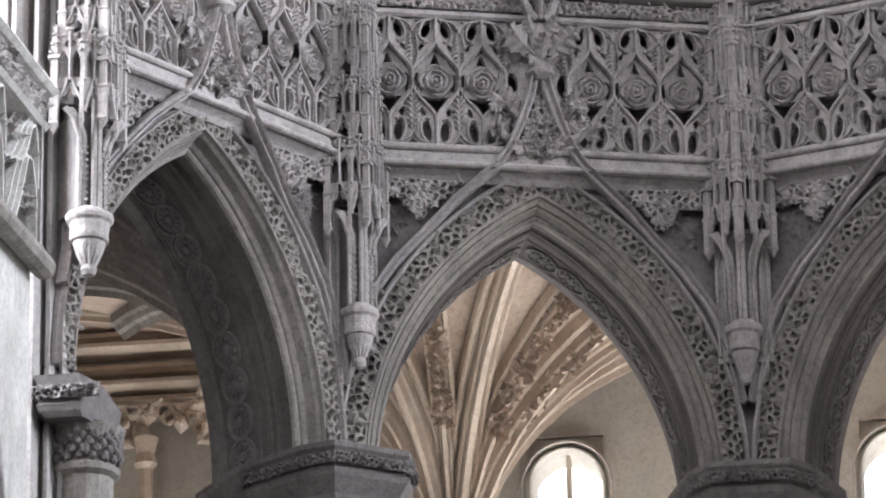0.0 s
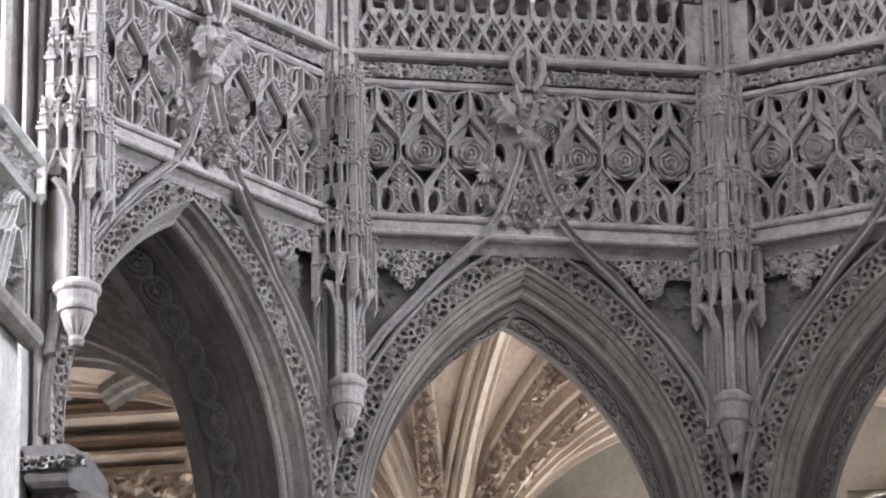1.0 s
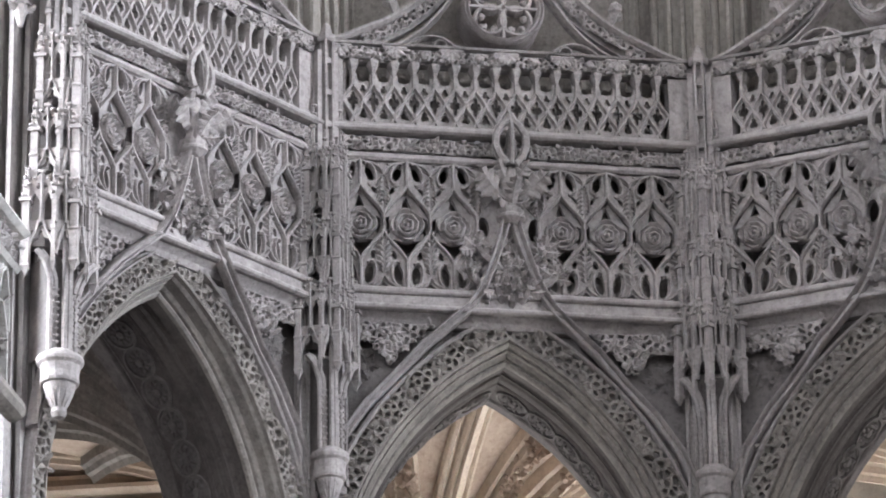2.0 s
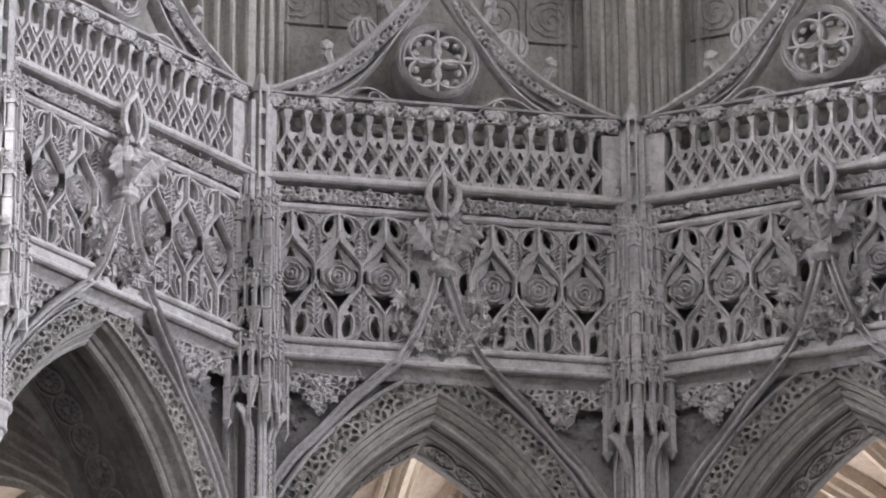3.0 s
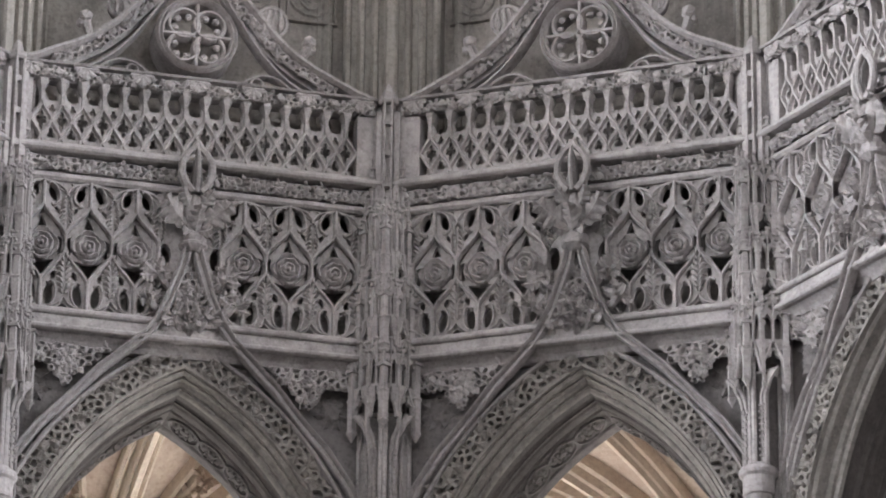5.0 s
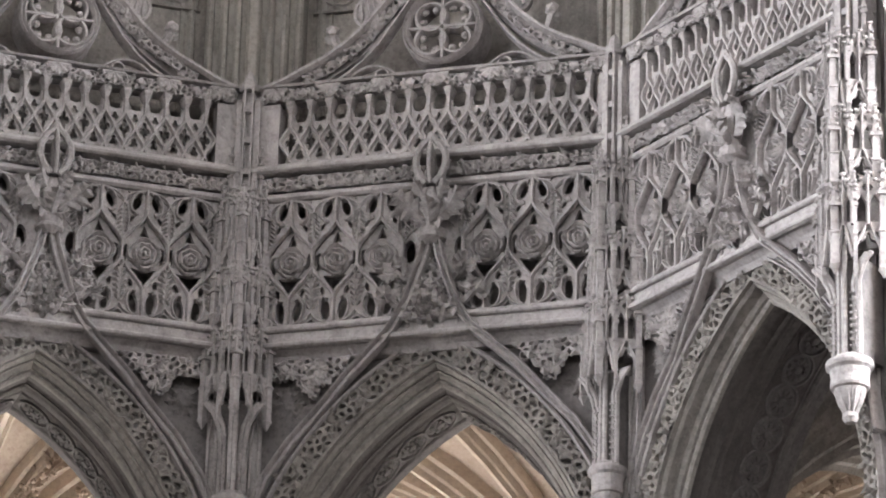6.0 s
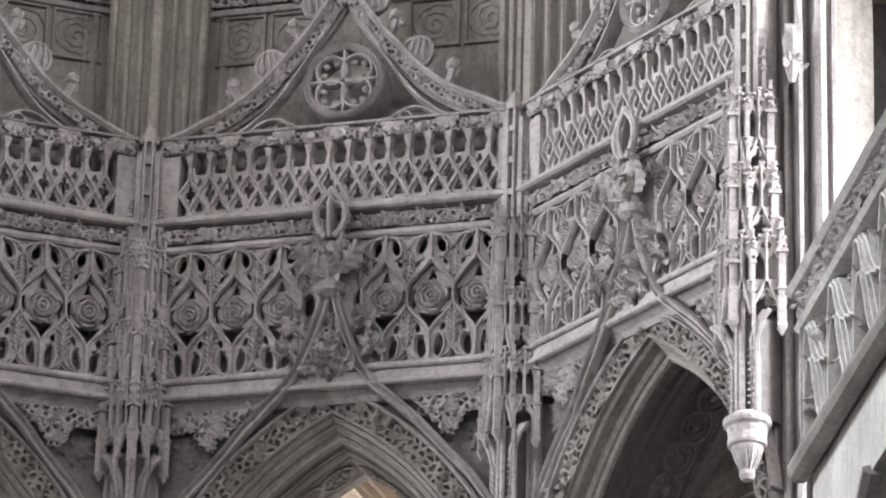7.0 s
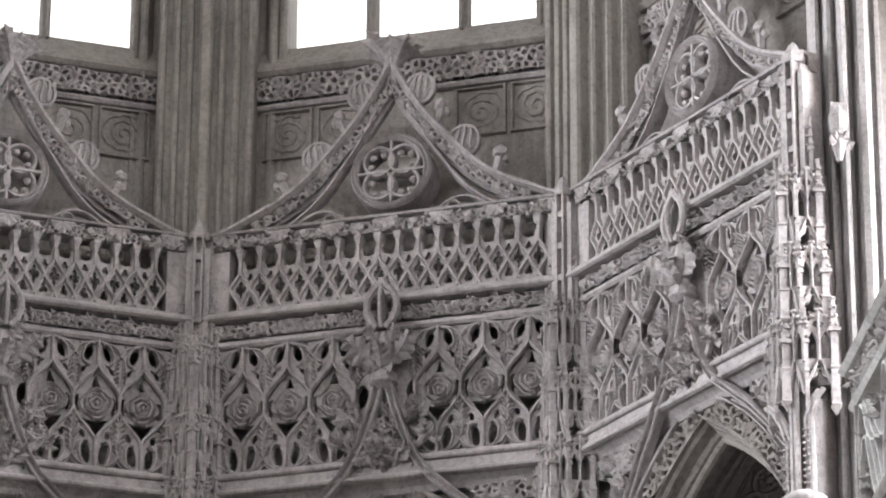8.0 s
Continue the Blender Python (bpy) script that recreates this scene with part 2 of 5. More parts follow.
# ---- plan of the apse: four bays between five piers ----
HALF = 16.2
V = [(-4.488, -3.157), (-2.880, -0.839), (0.0, 0.0), (2.880, -0.839), (4.488, -3.157)]
TURNS = (55.2, 16.2, -16.2, -55.2)
SHIFTS = (-0.06, -0.045, 0.045, 0.06)
BAYS = []
for i in range(4):
    a, b = Vector(V[i]), Vector(V[i + 1])
    w = (b - a).length
    mid = (a + b) / 2
    BAYS.append(Matrix.Translation((mid.x, mid.y, 0)) @ Euler((0, 0, radians(TURNS[i]))).to_matrix().to_4x4() @ Matrix.Translation((SHIFTS[i], 0, 0)) @ Matrix.Diagonal((w / 3.0, 1, 1, 1)))
PIER_TURNS = (72.6, 35.7, 0, -35.7, -72.6)
PIERS = [Matrix.Translation((x, y, 0)) @ Euler((0, 0, radians(t))).to_matrix().to_4x4() for (x, y), t in zip(V, PIER_TURNS)]


def set_in_bays(ob, which=(0, 1, 2, 3)):
    made = [copy_thing(ob, BAYS[i]) for i in which[1:]]
    ob.matrix_basis = BAYS[which[0]]
    return made


# main levels (metres above the floor)
SPRING, CEN, EASE = 12.85, 1.16, 0.06
SILL0, SILL1, PAN0, PAN1, LED1, LAT0, RAIL0, RAIL1 = 15.23, 15.42, 15.42, 16.48, 16.70, 16.80, 17.32, 17.48


def arch_path(R, n=22, low=None):
    """Pointed arch of radius R about centres at +-CEN, from the left foot over the apex to the right foot."""
    low = SPRING if low is None else low
    R -= EASE
    top = math.sqrt(R * R - CEN * CEN)
    a0, a1 = math.asin((low - SPRING) / R), math.atan2(top, CEN)
    right = [(R * math.cos(a0 + (a1 - a0) * i / n) - CEN, SPRING + R * math.sin(a0 + (a1 - a0) * i / n)) for i in range(n + 1)]
    return [(-x, z) for x, z in right] + right[::-1][1:]


def arch_band(bm, prof, n=22):
    """Sweeps a profile of (radius, y) round the pointed arch, mitred at the apex."""
    rings = []
    for side in (-1, 1):
        for i in (range(n + 1) if side < 0 else range(n, -1, -1)):
            if side > 0 and i == n:
                continue
            ring = []
            for R, y in prof:
                R -= EASE
                a1 = math.atan2(math.sqrt(R * R - CEN * CEN), CEN)
                a = a1 * i / n
                ring.append((side * (R * math.cos(a) - CEN), y, SPRING + R * math.sin(a)))
            rings.append(ring)
    skin(bm, rings, closed=True, caps=True)


def ogee(side):
    """The hood's ogee from the arch's haunch to the neck of the finial, as (x, z)."""
    pts = [(-1.545, 13.45), (-1.46, 13.88), (-1.325, 14.21), (-1.13, 14.495), (-0.91, 14.735), (-0.69, 14.978), (-0.47, 15.17), (-0.35, 15.275), (-0.265, 15.40), (-0.2, 15.54), (-0.145, 15.70), (-0.09, 15.87), (-0.055, 16.02)]
    return [(side * -x, z) for x, z in pts]


# ---- arcade arches ----
def build_arch():
    rnd = random.Random(11)
    top = thing("arcade_arch", "grey carved limestone pointed arch with pierced foliage band", "arch", "apse arches")
    bm = bmesh.new()
    arch_band(bm, [(2.452, 0.335), (2.458, 0.305), (2.475, 0.285), (2.49, 0.29), (2.496, 0.265), (2.52, 0.235), (2.528, 0.2), (2.537, 0.21), (2.545, 0.165), (2.562, 0.135), (2.57, 0.145), (2.576, 0.105), (2.592, 0.1), (2.595, 0.5), (2.5, 0.5), (2.5, 0.38)], 28)
    part("inner_moulding", bm, PIER, top, "pale worn stone roll moulding")
    # chamfer, soffit and medallion ground carry the underside's shade in their colour
    bm = bmesh.new()
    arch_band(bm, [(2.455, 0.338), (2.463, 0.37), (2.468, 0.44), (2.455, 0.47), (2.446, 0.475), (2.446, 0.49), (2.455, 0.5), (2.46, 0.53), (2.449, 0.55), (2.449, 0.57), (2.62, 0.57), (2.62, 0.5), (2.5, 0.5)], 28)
    part("front_chamfer", bm, SOFFIT_SHADE, top, "dark chamfer of the arch")
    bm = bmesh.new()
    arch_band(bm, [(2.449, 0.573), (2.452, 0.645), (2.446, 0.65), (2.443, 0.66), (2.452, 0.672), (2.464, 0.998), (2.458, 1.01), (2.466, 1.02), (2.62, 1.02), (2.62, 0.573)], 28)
    soffit = part("soffit", bm, SOFFIT_SHADE, top, "dark moulded underside of the arch")
    bm = bmesh.new()
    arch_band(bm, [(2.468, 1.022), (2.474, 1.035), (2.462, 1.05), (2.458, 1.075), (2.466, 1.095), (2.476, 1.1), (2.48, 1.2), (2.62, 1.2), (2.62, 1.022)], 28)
    part("rear_roll", bm, SOOT_SHADE, top)
    bm = bmesh.new()
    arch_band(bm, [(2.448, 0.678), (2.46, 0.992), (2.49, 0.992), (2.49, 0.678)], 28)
    part("medallion_ground", bm, SOFFIT_SHADE, top, "dark ground of the medallions")
    # round medallions set along the underside
    med = bmesh.new()
    for k in range(20):
        a0, a1 = 2 * math.pi * k / 20, 2 * math.pi * (k + 1) / 20
        ps = []
        for r, h in ((0.137, 0.0), (0.135, 0.022), (0.119, 0.022), (0.113, 0.004), (0.095, 0.004), (0.084, 0.026 if k % 2 else 0.006), (0.052, 0.026 if k % 2 else 0.006), (0.042, 0.004), (0.03, 0.024), (0.0, 0.028)):
            ps.append((r, h))
        for (r0, h0), (r1, h1) in zip(ps, ps[1:]):
            q = [(r0 * math.cos(a0), r0 * math.sin(a0), h0), (r0 * math.cos(a1), r0 * math.sin(a1), h0), (r1 * math.cos(a1), r1 * math.sin(a1), h1), (r1 * math.cos(a0), r1 * math.sin(a0), h1)]
            med.faces.new([med.verts.new(p) for p in (q if r1 > 0 else q[:3])])
    bmesh.ops.remove_doubles(med, verts=med.verts, dist=0.0005)
    med = mesh_of("medallion", med, SOOT_SHADE)
    amax = math.atan2(math.sqrt(2.365 ** 2 - CEN ** 2), CEN)
    for side in (-1, 1):
        for k in range(9):
            a = amax * (k + 0.5) / 9.1
            p = Vector((side * (2.3925 * math.cos(a) - CEN), 0.835, SPRING + 2.3925 * math.sin(a)))
            inward = Vector((-side * math.cos(a), 0, -math.sin(a)))
            m = inward.to_track_quat("Z", "Y").to_matrix().to_4x4()
            shared("medallion", med, soffit, Matrix.Translation(p) @ m @ Matrix.Diagonal((1.0, 1.12, 1, 1)))
    # pierced foliage band
    bm = bmesh.new()
    inside = lambda x, z: abs(x) < 1.52
    for side in (-1, 1):
        half = [p for p in arch_path(2.585, 22) if p[0] * side >= -0.001]
        if side > 0:
            half = half[::-1]
        at, L = strip(half)
        w = 0.18
        openwork(bm, half if side < 0 else half[::-1], w, 0.1, 0.064, rnd, inside, 0.28, 2.2)
    part("foliage_band", bm, PIER, top, "pierced carved foliage band")
    # dark backing: the shade inside the band's holes is put into its colour
    bm = bmesh.new()
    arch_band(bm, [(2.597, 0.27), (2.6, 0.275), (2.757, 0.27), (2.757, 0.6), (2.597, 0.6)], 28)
    part("band_back", bm, SOOT_SHADE, top)
    bm = bmesh.new()
    arch_band(bm, [(2.758, 0.115), (2.764, 0.07), (2.778, 0.055), (2.79, 0.09), (2.80, 0.10), (2.80, 0.3), (2.758, 0.3)], 28)
    part("outer_fillet", bm, GREY, top)
    for side in (-1, 1):
        bm = bmesh.new()
        p = ogee(side)
        prof = [(-0.058, 0.03), (-0.058, -0.03), (-0.05, -0.05), (-0.04, -0.05), (-0.032, -0.02), (-0.014, -0.02), (-0.006, -0.065), (0.003, -0.08), (0.012, -0.065), (0.016, -0.04), (0.016, 0.03)]
        fine = []
        for a, b in zip(p, p[1:]):
            fine += [a, ((a[0] + b[0]) / 2, (a[1] + b[1]) / 2)]
        fine.append(p[-1])
        sweep_stepping(bm, fine, [(-r * side, y) for r, y in prof], lambda z: 0.1 * min(1, max(0, (15.25 - z) / 0.5)) - 0.025 * min(1, max(0, (z - 15.1) / 0.2)))
        part("hood_mould", bm, GREY, top)
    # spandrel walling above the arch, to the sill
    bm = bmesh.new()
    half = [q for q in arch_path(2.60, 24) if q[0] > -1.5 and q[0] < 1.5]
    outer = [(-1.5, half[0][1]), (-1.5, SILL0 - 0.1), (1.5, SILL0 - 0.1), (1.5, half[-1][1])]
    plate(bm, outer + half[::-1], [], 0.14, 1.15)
    part("spandrel", bm, SOOT_SHADE, top, "dark plain spandrel wall")
    # corner foliage of the spandrels and the frieze below the sill
    bm = bmesh.new()
    hood = ogee(-1)

    def above_hood(x, z):
        ax = -abs(x)
        for (x0, z0), (x1, z1) in zip(hood, hood[1:]):
            if x0 <= ax <= x1:
                return z > z0 + (z1 - z0) * (ax - x0) / (x1 - x0) + 0.07
        return False
    openwork(bm, [(-1.28, 14.985), (1.28, 14.985)], 0.155, 0.03, 0.056, rnd, lambda x, z: above_hood(x, z) and abs(x) > 0.3, 0.4)
    part("foliage_frieze", bm, GREY, top, "pierced leaf frieze under the sill")
    for side in (-1, 1):
        bm = bmesh.new()
        cx, cz = side * 0.93, 14.98
        openwork(bm, [(cx - 0.14, cz - 0.17), (cx + 0.14, cz - 0.17)], 0.34, 0.02, 0.05, rnd, lambda x, z: above_hood(x, z) and min(math.hypot(x - cx, z - cz - 0.06), math.hypot(x - cx - 0.07, z - cz + 0.03), math.hypot(x - cx + 0.07, z - cz + 0.03), math.hypot(x - cx, z - cz + 0.11)) < 0.065, 0.4)
        cluster(bm, (side * 0.95, 0.02, 14.85), 0.1, rnd, 4)
        part("corner_foliage", bm, GREY, top)
        bm = bmesh.new()
        for k in range(3):
            blob(bm, (side * 1.16, 0.13, 14.8 + 0.03 * k), 0.06, rnd, (1, 0.5, 1))
        rd = part("spandrel_roundel", bm, SOOT_SHADE, top)
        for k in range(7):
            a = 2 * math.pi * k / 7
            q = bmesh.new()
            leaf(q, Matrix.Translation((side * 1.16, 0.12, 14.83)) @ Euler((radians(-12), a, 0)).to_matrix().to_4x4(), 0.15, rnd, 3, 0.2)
            part("leaf", q, SOOT_SHADE, rd)
    # the ogee's crockets, neck, leaf crown and bud
    for side in (-1, 1):
        for x, z, s in ((0.34, 15.58, 0.13), (0.26, 15.80, 0.14), (0.12, 15.46, 0.13), (0.05, 15.62, 0.11), (0.0, 15.42, 0.1)):
            bm = bmesh.new()
            tube(bm, [(side * x * 0.6, 0.0, z - 0.12), (side * x * 0.85, -0.04, z - 0.08), (side * x, -0.05, z - 0.02)], 0.03, 6)
            ck = part("crocket", bm, GREY, top)
            leaf_parts(ck, (side * x, -0.04, z - 0.04), s * 1.1, rnd, 5, 115, (-10, 30), 4)
            leaf_parts(ck, (side * x, -0.08, z), s * 0.7, rnd, 3, 150, (10, 50), 3)
    # dark core: the shade inside the ogee is given by the stone colour
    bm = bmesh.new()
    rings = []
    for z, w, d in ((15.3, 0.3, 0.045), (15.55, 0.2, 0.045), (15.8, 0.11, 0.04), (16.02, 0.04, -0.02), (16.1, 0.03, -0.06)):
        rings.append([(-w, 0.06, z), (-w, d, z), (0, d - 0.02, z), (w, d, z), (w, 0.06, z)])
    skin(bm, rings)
    part("gable_core", bm, SOOT_SHADE, top)
    bm = bmesh.new()
    openwork(bm, [(-0.28, 15.3), (0.28, 15.3)], 0.74, 0.0, 0.058, rnd, lambda x, z: abs(x) < 0.29 - 0.34 * (z - 15.3), 0.3)
    part("gable_tracery", bm, GREY, top, "pierced foliage inside the ogee")
    bm = bmesh.new()
    lathe(bm, (0, -0.05), [(0.05, 15.97), (0.09, 15.995), (0.112, 16.01), (0.116, 16.03), (0.092, 16.045), (0.1, 16.065), (0.105, 16.085), (0.07, 16.1), (0.05, 16.16), (0.05, 16.4)], 12)
    part("neck", bm, GREY, top)
    bm = bmesh.new()
    lathe(bm, (0, -0.05), [(0.05, 16.14), (0.075, 16.22), (0.085, 16.3), (0.06, 16.4), (0.045, 16.5)], 10)
    crown = part("leaf_crown", bm, GREY, top, "curled leaf crown of the finial")
    for x, z, y, lean, roll, size in ((-0.05, 16.17, -0.12, 10, -52, 0.34), (0.05, 16.17, -0.12, 10, 52, 0.34), (0.0, 16.12, -0.17, 24, 4, 0.24), (-0.03, 16.12, -0.16, 34, -100, 0.17), (0.03, 16.12, -0.16, 34, 105, 0.17),
                                      (-0.04, 16.33, -0.14, 10, -30, 0.19), (0.04, 16.33, -0.14, 10, 34, 0.19), (0.0, 16.34, -0.18, 38, 170, 0.17), (-0.06, 16.3, -0.08, -8, -70, 0.2), (0.06, 16.3, -0.08, -8, 72, 0.2)):
        q = bmesh.new()
        leaf(q, Matrix.Translation((x, y + 0.05, z)) @ Euler((radians(lean), radians(roll), 0)).to_matrix().to_4x4(), size, rnd, 4, 0.45)
        part("leaf", q, GREY, crown)
    # dark solid core stands in for the shaded hollow of the bud
    bm = bmesh.new()
    lathe(bm, (0, -0.11), [(0.045, 16.44), (0.05, 16.52), (0.04, 16.62), (0.03, 16.72), (0.0, 16.8)], 8)
    bud = part("bud", bm, SOOT_SHADE, top, "hollow leaf bud")
    for k, thick in ((0, 0.034), (2, 0.018), (4, 0.034)):
        a = math.pi * k / 4 - math.pi
        q = bmesh.new()
        c, d = math.cos(a), math.sin(a)
        r2 = 0.55 if k == 2 else 1.0
        tube(q, [(r * c * r2, -0.13 + r * d * r2, z) for r, z in ((0.03, 16.45), (0.085, 16.51), (0.12, 16.6), (0.116, 16.69), (0.075, 16.77), (0.025, 16.82), (0.002, 16.87))], thick, 6, 0.75)
        part("petal", q, GREY, bud)
    return top


set_in_bays(build_arch())


# ---- tracery parapet of the gallery ----
ROS = [-1.16, -0.797, -0.434, 0.41, 0.773, 1.136]
PITCH = 0.363


def wave(xm, xn, n=8):
    """Half of an ogee between a mullion at xm and a node at xn: f from 0 to 1."""
    return [xm + (xn - xm) * (0.45 * i / n + 0.55 * (0.5 - 0.5 * math.cos(math.pi * i / n))) for i in range(n + 1)]


def build_rosette():
    bm = bmesh.new()
    n = 28
    prof = ((0.128, 0.06, 0.07), (0.13, 0.0, 0.09), (0.119, -0.022, 0.09), (0.108, 0.0, 0.04), (0.102, 0.018, 0), (0.096, 0.018, 0), (0.09, -0.02, 0.05), (0.078, -0.035, 0.07), (0.066, -0.012, 0.04), (0.06, 0.012, 0),
            (0.054, 0.012, 0), (0.05, -0.022, 0.06), (0.036, -0.036, 0.08), (0.026, -0.01, 0), (0.02, 0.004, 0), (0.014, -0.028, 0), (0.004, -0.036, 0))
    rings = []
    for r, y, k in prof:
        ring = []
        for i in range(n):
            a = 2 * math.pi * i / n
            rr = r * (1 + k * math.cos(4 * a + math.pi) + 0.025 * math.cos(12 * a)) if r > 0.1 else r * (1 + k * math.cos((7 if r > 0.055 else 5) * a))
            ring.append((rr * math.cos(a), y, rr * math.sin(a)))
        rings.append(ring)
    skin(bm, rings)
    return mesh_of("rosette", bm, GREY)


def leaf_plate(bm, zlo, zhi, w, up):
    """Herringbone leaf in relief on a plate."""
    n = 8
    for i in range(n):
        f = (i + 0.5) / n
        z = zlo + (zhi - zlo) * f
        ww = w * math.sin(math.pi * (0.12 + 0.8 * (f if up else 1 - f))) ** 0.7
        for s in (-1, 1):
            a, b = (s * 0.006, 0.01, z), (s * ww, 0.036, z + (0.03 if up else -0.03))
            h = (zhi - zlo) / n * 0.42
            vs = [bm.verts.new(q) for q in ((a[0], a[1], a[2] - h), (a[0], a[1], a[2] + h), (b[0], b[1], b[2] + h * 0.7), (b[0], b[1], b[2] - h * 0.7), ((a[0] + b[0]) / 2, -0.008, (a[2] + b[2]) / 2 + h * 0.2))]
            for q in ((0, 1, 4), (1, 2, 4), (2, 3, 4), (3, 0, 4)):
                bm.faces.new([vs[k] for k in q])


def build_panel():
    rnd = random.Random(5)
    top = thing("tracery_parapet", "pierced grey stone parapet with rosettes and leaf tracery", "parapet", "gallery parapets")
    ros = build_rosette()
    zs1, zn1, zn0, zs0 = 16.285, 16.04, 15.90, 15.645
    for k, x in enumerate(ROS):
        shared("rosette", ros, top, pose(x + rnd.uniform(-0.006, 0.006), 0.042, 15.962, 0, (45, 38, 50)[k % 3], 0))
        bm = bmesh.new()
        sweep(bm, [(x, zs1 - 0.02), (x, PAN1)], bar(0.0145, -0.01, 0.048))
        part("mullion", bm, GREY, top)
        bm = bmesh.new()
        sweep(bm, [(x, PAN0 - 0.01), (x, zs0 + 0.02)], bar(0.0145, -0.01, 0.048))
        part("mullion", bm, GREY, top)
        for s in (-1, 1):
            xn = x + s * PITCH / 2
            n = 10
            path = [(p, zs1 + (zn1 - zs1) * i / n) for i, p in enumerate(wave(x, xn, n))] + [(p, zn0 + (zs0 - zn0) * i / n) for i, p in enumerate(wave(xn, x, n))]
            bm = bmesh.new()
            sweep(bm, path, bar(0.0135, -0.005, 0.048))
            part("ogee_bar", bm, GREY, top)
            # top arc beside the mullion
            bm = bmesh.new()
            arc = [(x + s * (0.012 + PITCH / 2 * math.sin(a) * 0.95), PAN1 - 0.008 - 0.115 * (1 - math.cos(a))) for a in [math.pi / 2 * i / 8 for i in range(9)]]
            sweep(bm, arc, bar(0.012, 0.0, 0.048))
            part("top_arc", bm, GREY, top)
        bm = bmesh.new()
        q = 0.93 * PITCH / 2
        plate(bm, [(x, zs1 - 0.02), (x - q * 0.5, 16.165), (x - q, 16.04), (x - q, 15.90), (x - q * 0.5, 15.775), (x, zs0 + 0.02), (x + q * 0.5, 15.775), (x + q, 15.90), (x + q, 16.04), (x + q * 0.5, 16.165)],
              [[(x - 0.105, 15.845), (x, 15.825), (x + 0.105, 15.845), (x + 0.02, 15.70), (x - 0.02, 15.70)], [(x - 0.04, 16.115), (x, 16.21), (x + 0.04, 16.115)]] +
              [[(x + e * 0.164, 16.02), (x + e * 0.13, 16.045), (x + e * 0.132, 15.88), (x + e * 0.164, 15.9)] for e in (-1, 1)], 0.07, 0.11)
        part("rosette_ground", bm, GREY, top)
    # carved fillings between the mullions
    mids = [ROS[0] - PITCH / 2] + [x + PITCH / 2 for x in ROS] + [ROS[3] - PITCH / 2]
    low, high = bmesh.new(), bmesh.new()
    n = 8
    h = PITCH / 2
    outline = [(-h, PAN0)] + [(-p, zs0 + (zn0 - zs0) * i / n) for i, p in enumerate(wave(h, 0.0, n))][:-1] + [(0, zn0 + 0.02)] + [(p, zs0 + (zn0 - zs0) * (n - i) / n) for i, p in enumerate(wave(0.0, h, n))][1:] + [(h, PAN0)]
    plate(low, outline, [oval(-0.113, 15.54, 0.038, 0.088, 12, -0.12), oval(0.113, 15.54, 0.038, 0.088, 12, 0.12), [(-0.05, 15.43), (0.05, 15.43), (0, 15.475)],
                         oval(-0.082, 15.70, 0.022, 0.04, 8, -0.3), oval(0.082, 15.70, 0.022, 0.04, 8, 0.3)], 0.036, 0.08)
    leaf_plate(low, 15.53, 15.9, 0.062, True)
    for s in (-1, 1):
        ring = oval(0.11, 15.54, 0.05, 0.1, 20, 0.12)
        sweep(low, [(s * q[0], q[1]) for q in ring[3:16]], bar(0.0095, 0.0, 0.048))
        sweep(low, [(0.0, 15.52), (s * 0.035, 15.47), (s * 0.09, 15.435), (s * 0.17, 15.425)], bar(0.0095, 0.0, 0.048))
        blob(low, (s * 0.082, 0.025, 15.628), 0.022, rnd)
    low = mesh_of("lower_leaf", low, GREY)
    outline = [(-h, PAN1)] + [(-p, zs1 + (zn1 - zs1) * i / n) for i, p in enumerate(wave(h, 0.0, n))][:-1] + [(0, zn1 - 0.02)] + [(p, zs1 + (zn1 - zs1) * (n - i) / n) for i, p in enumerate(wave(0.0, h, n))][1:] + [(h, PAN1)]
    plate(high, outline, [oval(-0.108, 16.385, 0.034, 0.068, 12, 0.3), oval(0.108, 16.385, 0.034, 0.068, 12, -0.3), oval(-0.07, 16.24, 0.018, 0.035, 8, 0.5), oval(0.07, 16.24, 0.018, 0.035, 8, -0.5)], 0.036, 0.08)
    leaf_plate(high, 16.08, 16.37, 0.056, False)
    for s in (-1, 1):
        ring = oval(0.108, 16.375, 0.048, 0.088, 20, -0.3)
        sweep(high, [(s * q[0], q[1]) for q in ring[4:17]], bar(0.0095, 0.0, 0.048))
        blob(high, (s * 0.1, 0.025, 16.285), 0.026, rnd)
        sweep(high, [(s * 0.03, PAN1 - 0.012), (s * 0.07, PAN1 - 0.05), (0.0, PAN1 - 0.1)], bar(0.006, 0.015, 0.048))
    high = mesh_of("upper_leaf", high, GREY)
    for x in mids:
        if abs(x) > 1.37:
            continue
        shared("lower_leaf", low, top, pose(x, 0, 0))
        shared("upper_leaf", high, top, pose(x, 0, 0))
    for s in (-1, 1):
        bm = bmesh.new()
        box(bm, s * 1.33 if s > 0 else -1.5, 1.5 if s > 0 else -1.33, 0.03, 0.15, PAN0, PAN1)
        part("end_post", bm, GREY, top)
    # carved blocks behind the finial
    bm = bmesh.new()
    plate(bm, [(-0.3, PAN0), (0.3, PAN0), (0.3, PAN1), (-0.3, PAN1)], [oval(-0.2, 15.97, 0.05, 0.1), oval(0.2, 15.97, 0.05, 0.1), oval(-0.19, 16.32, 0.045, 0.07), oval(0.19, 16.32, 0.045, 0.07)], 0.05, 0.12)
    part("centre_web", bm, GREY, top)
    # lattice above
    p, cols = 0.161, 16
    x0 = -p * cols / 2
    za, zc, zt = 16.855, 17.0, 17.145
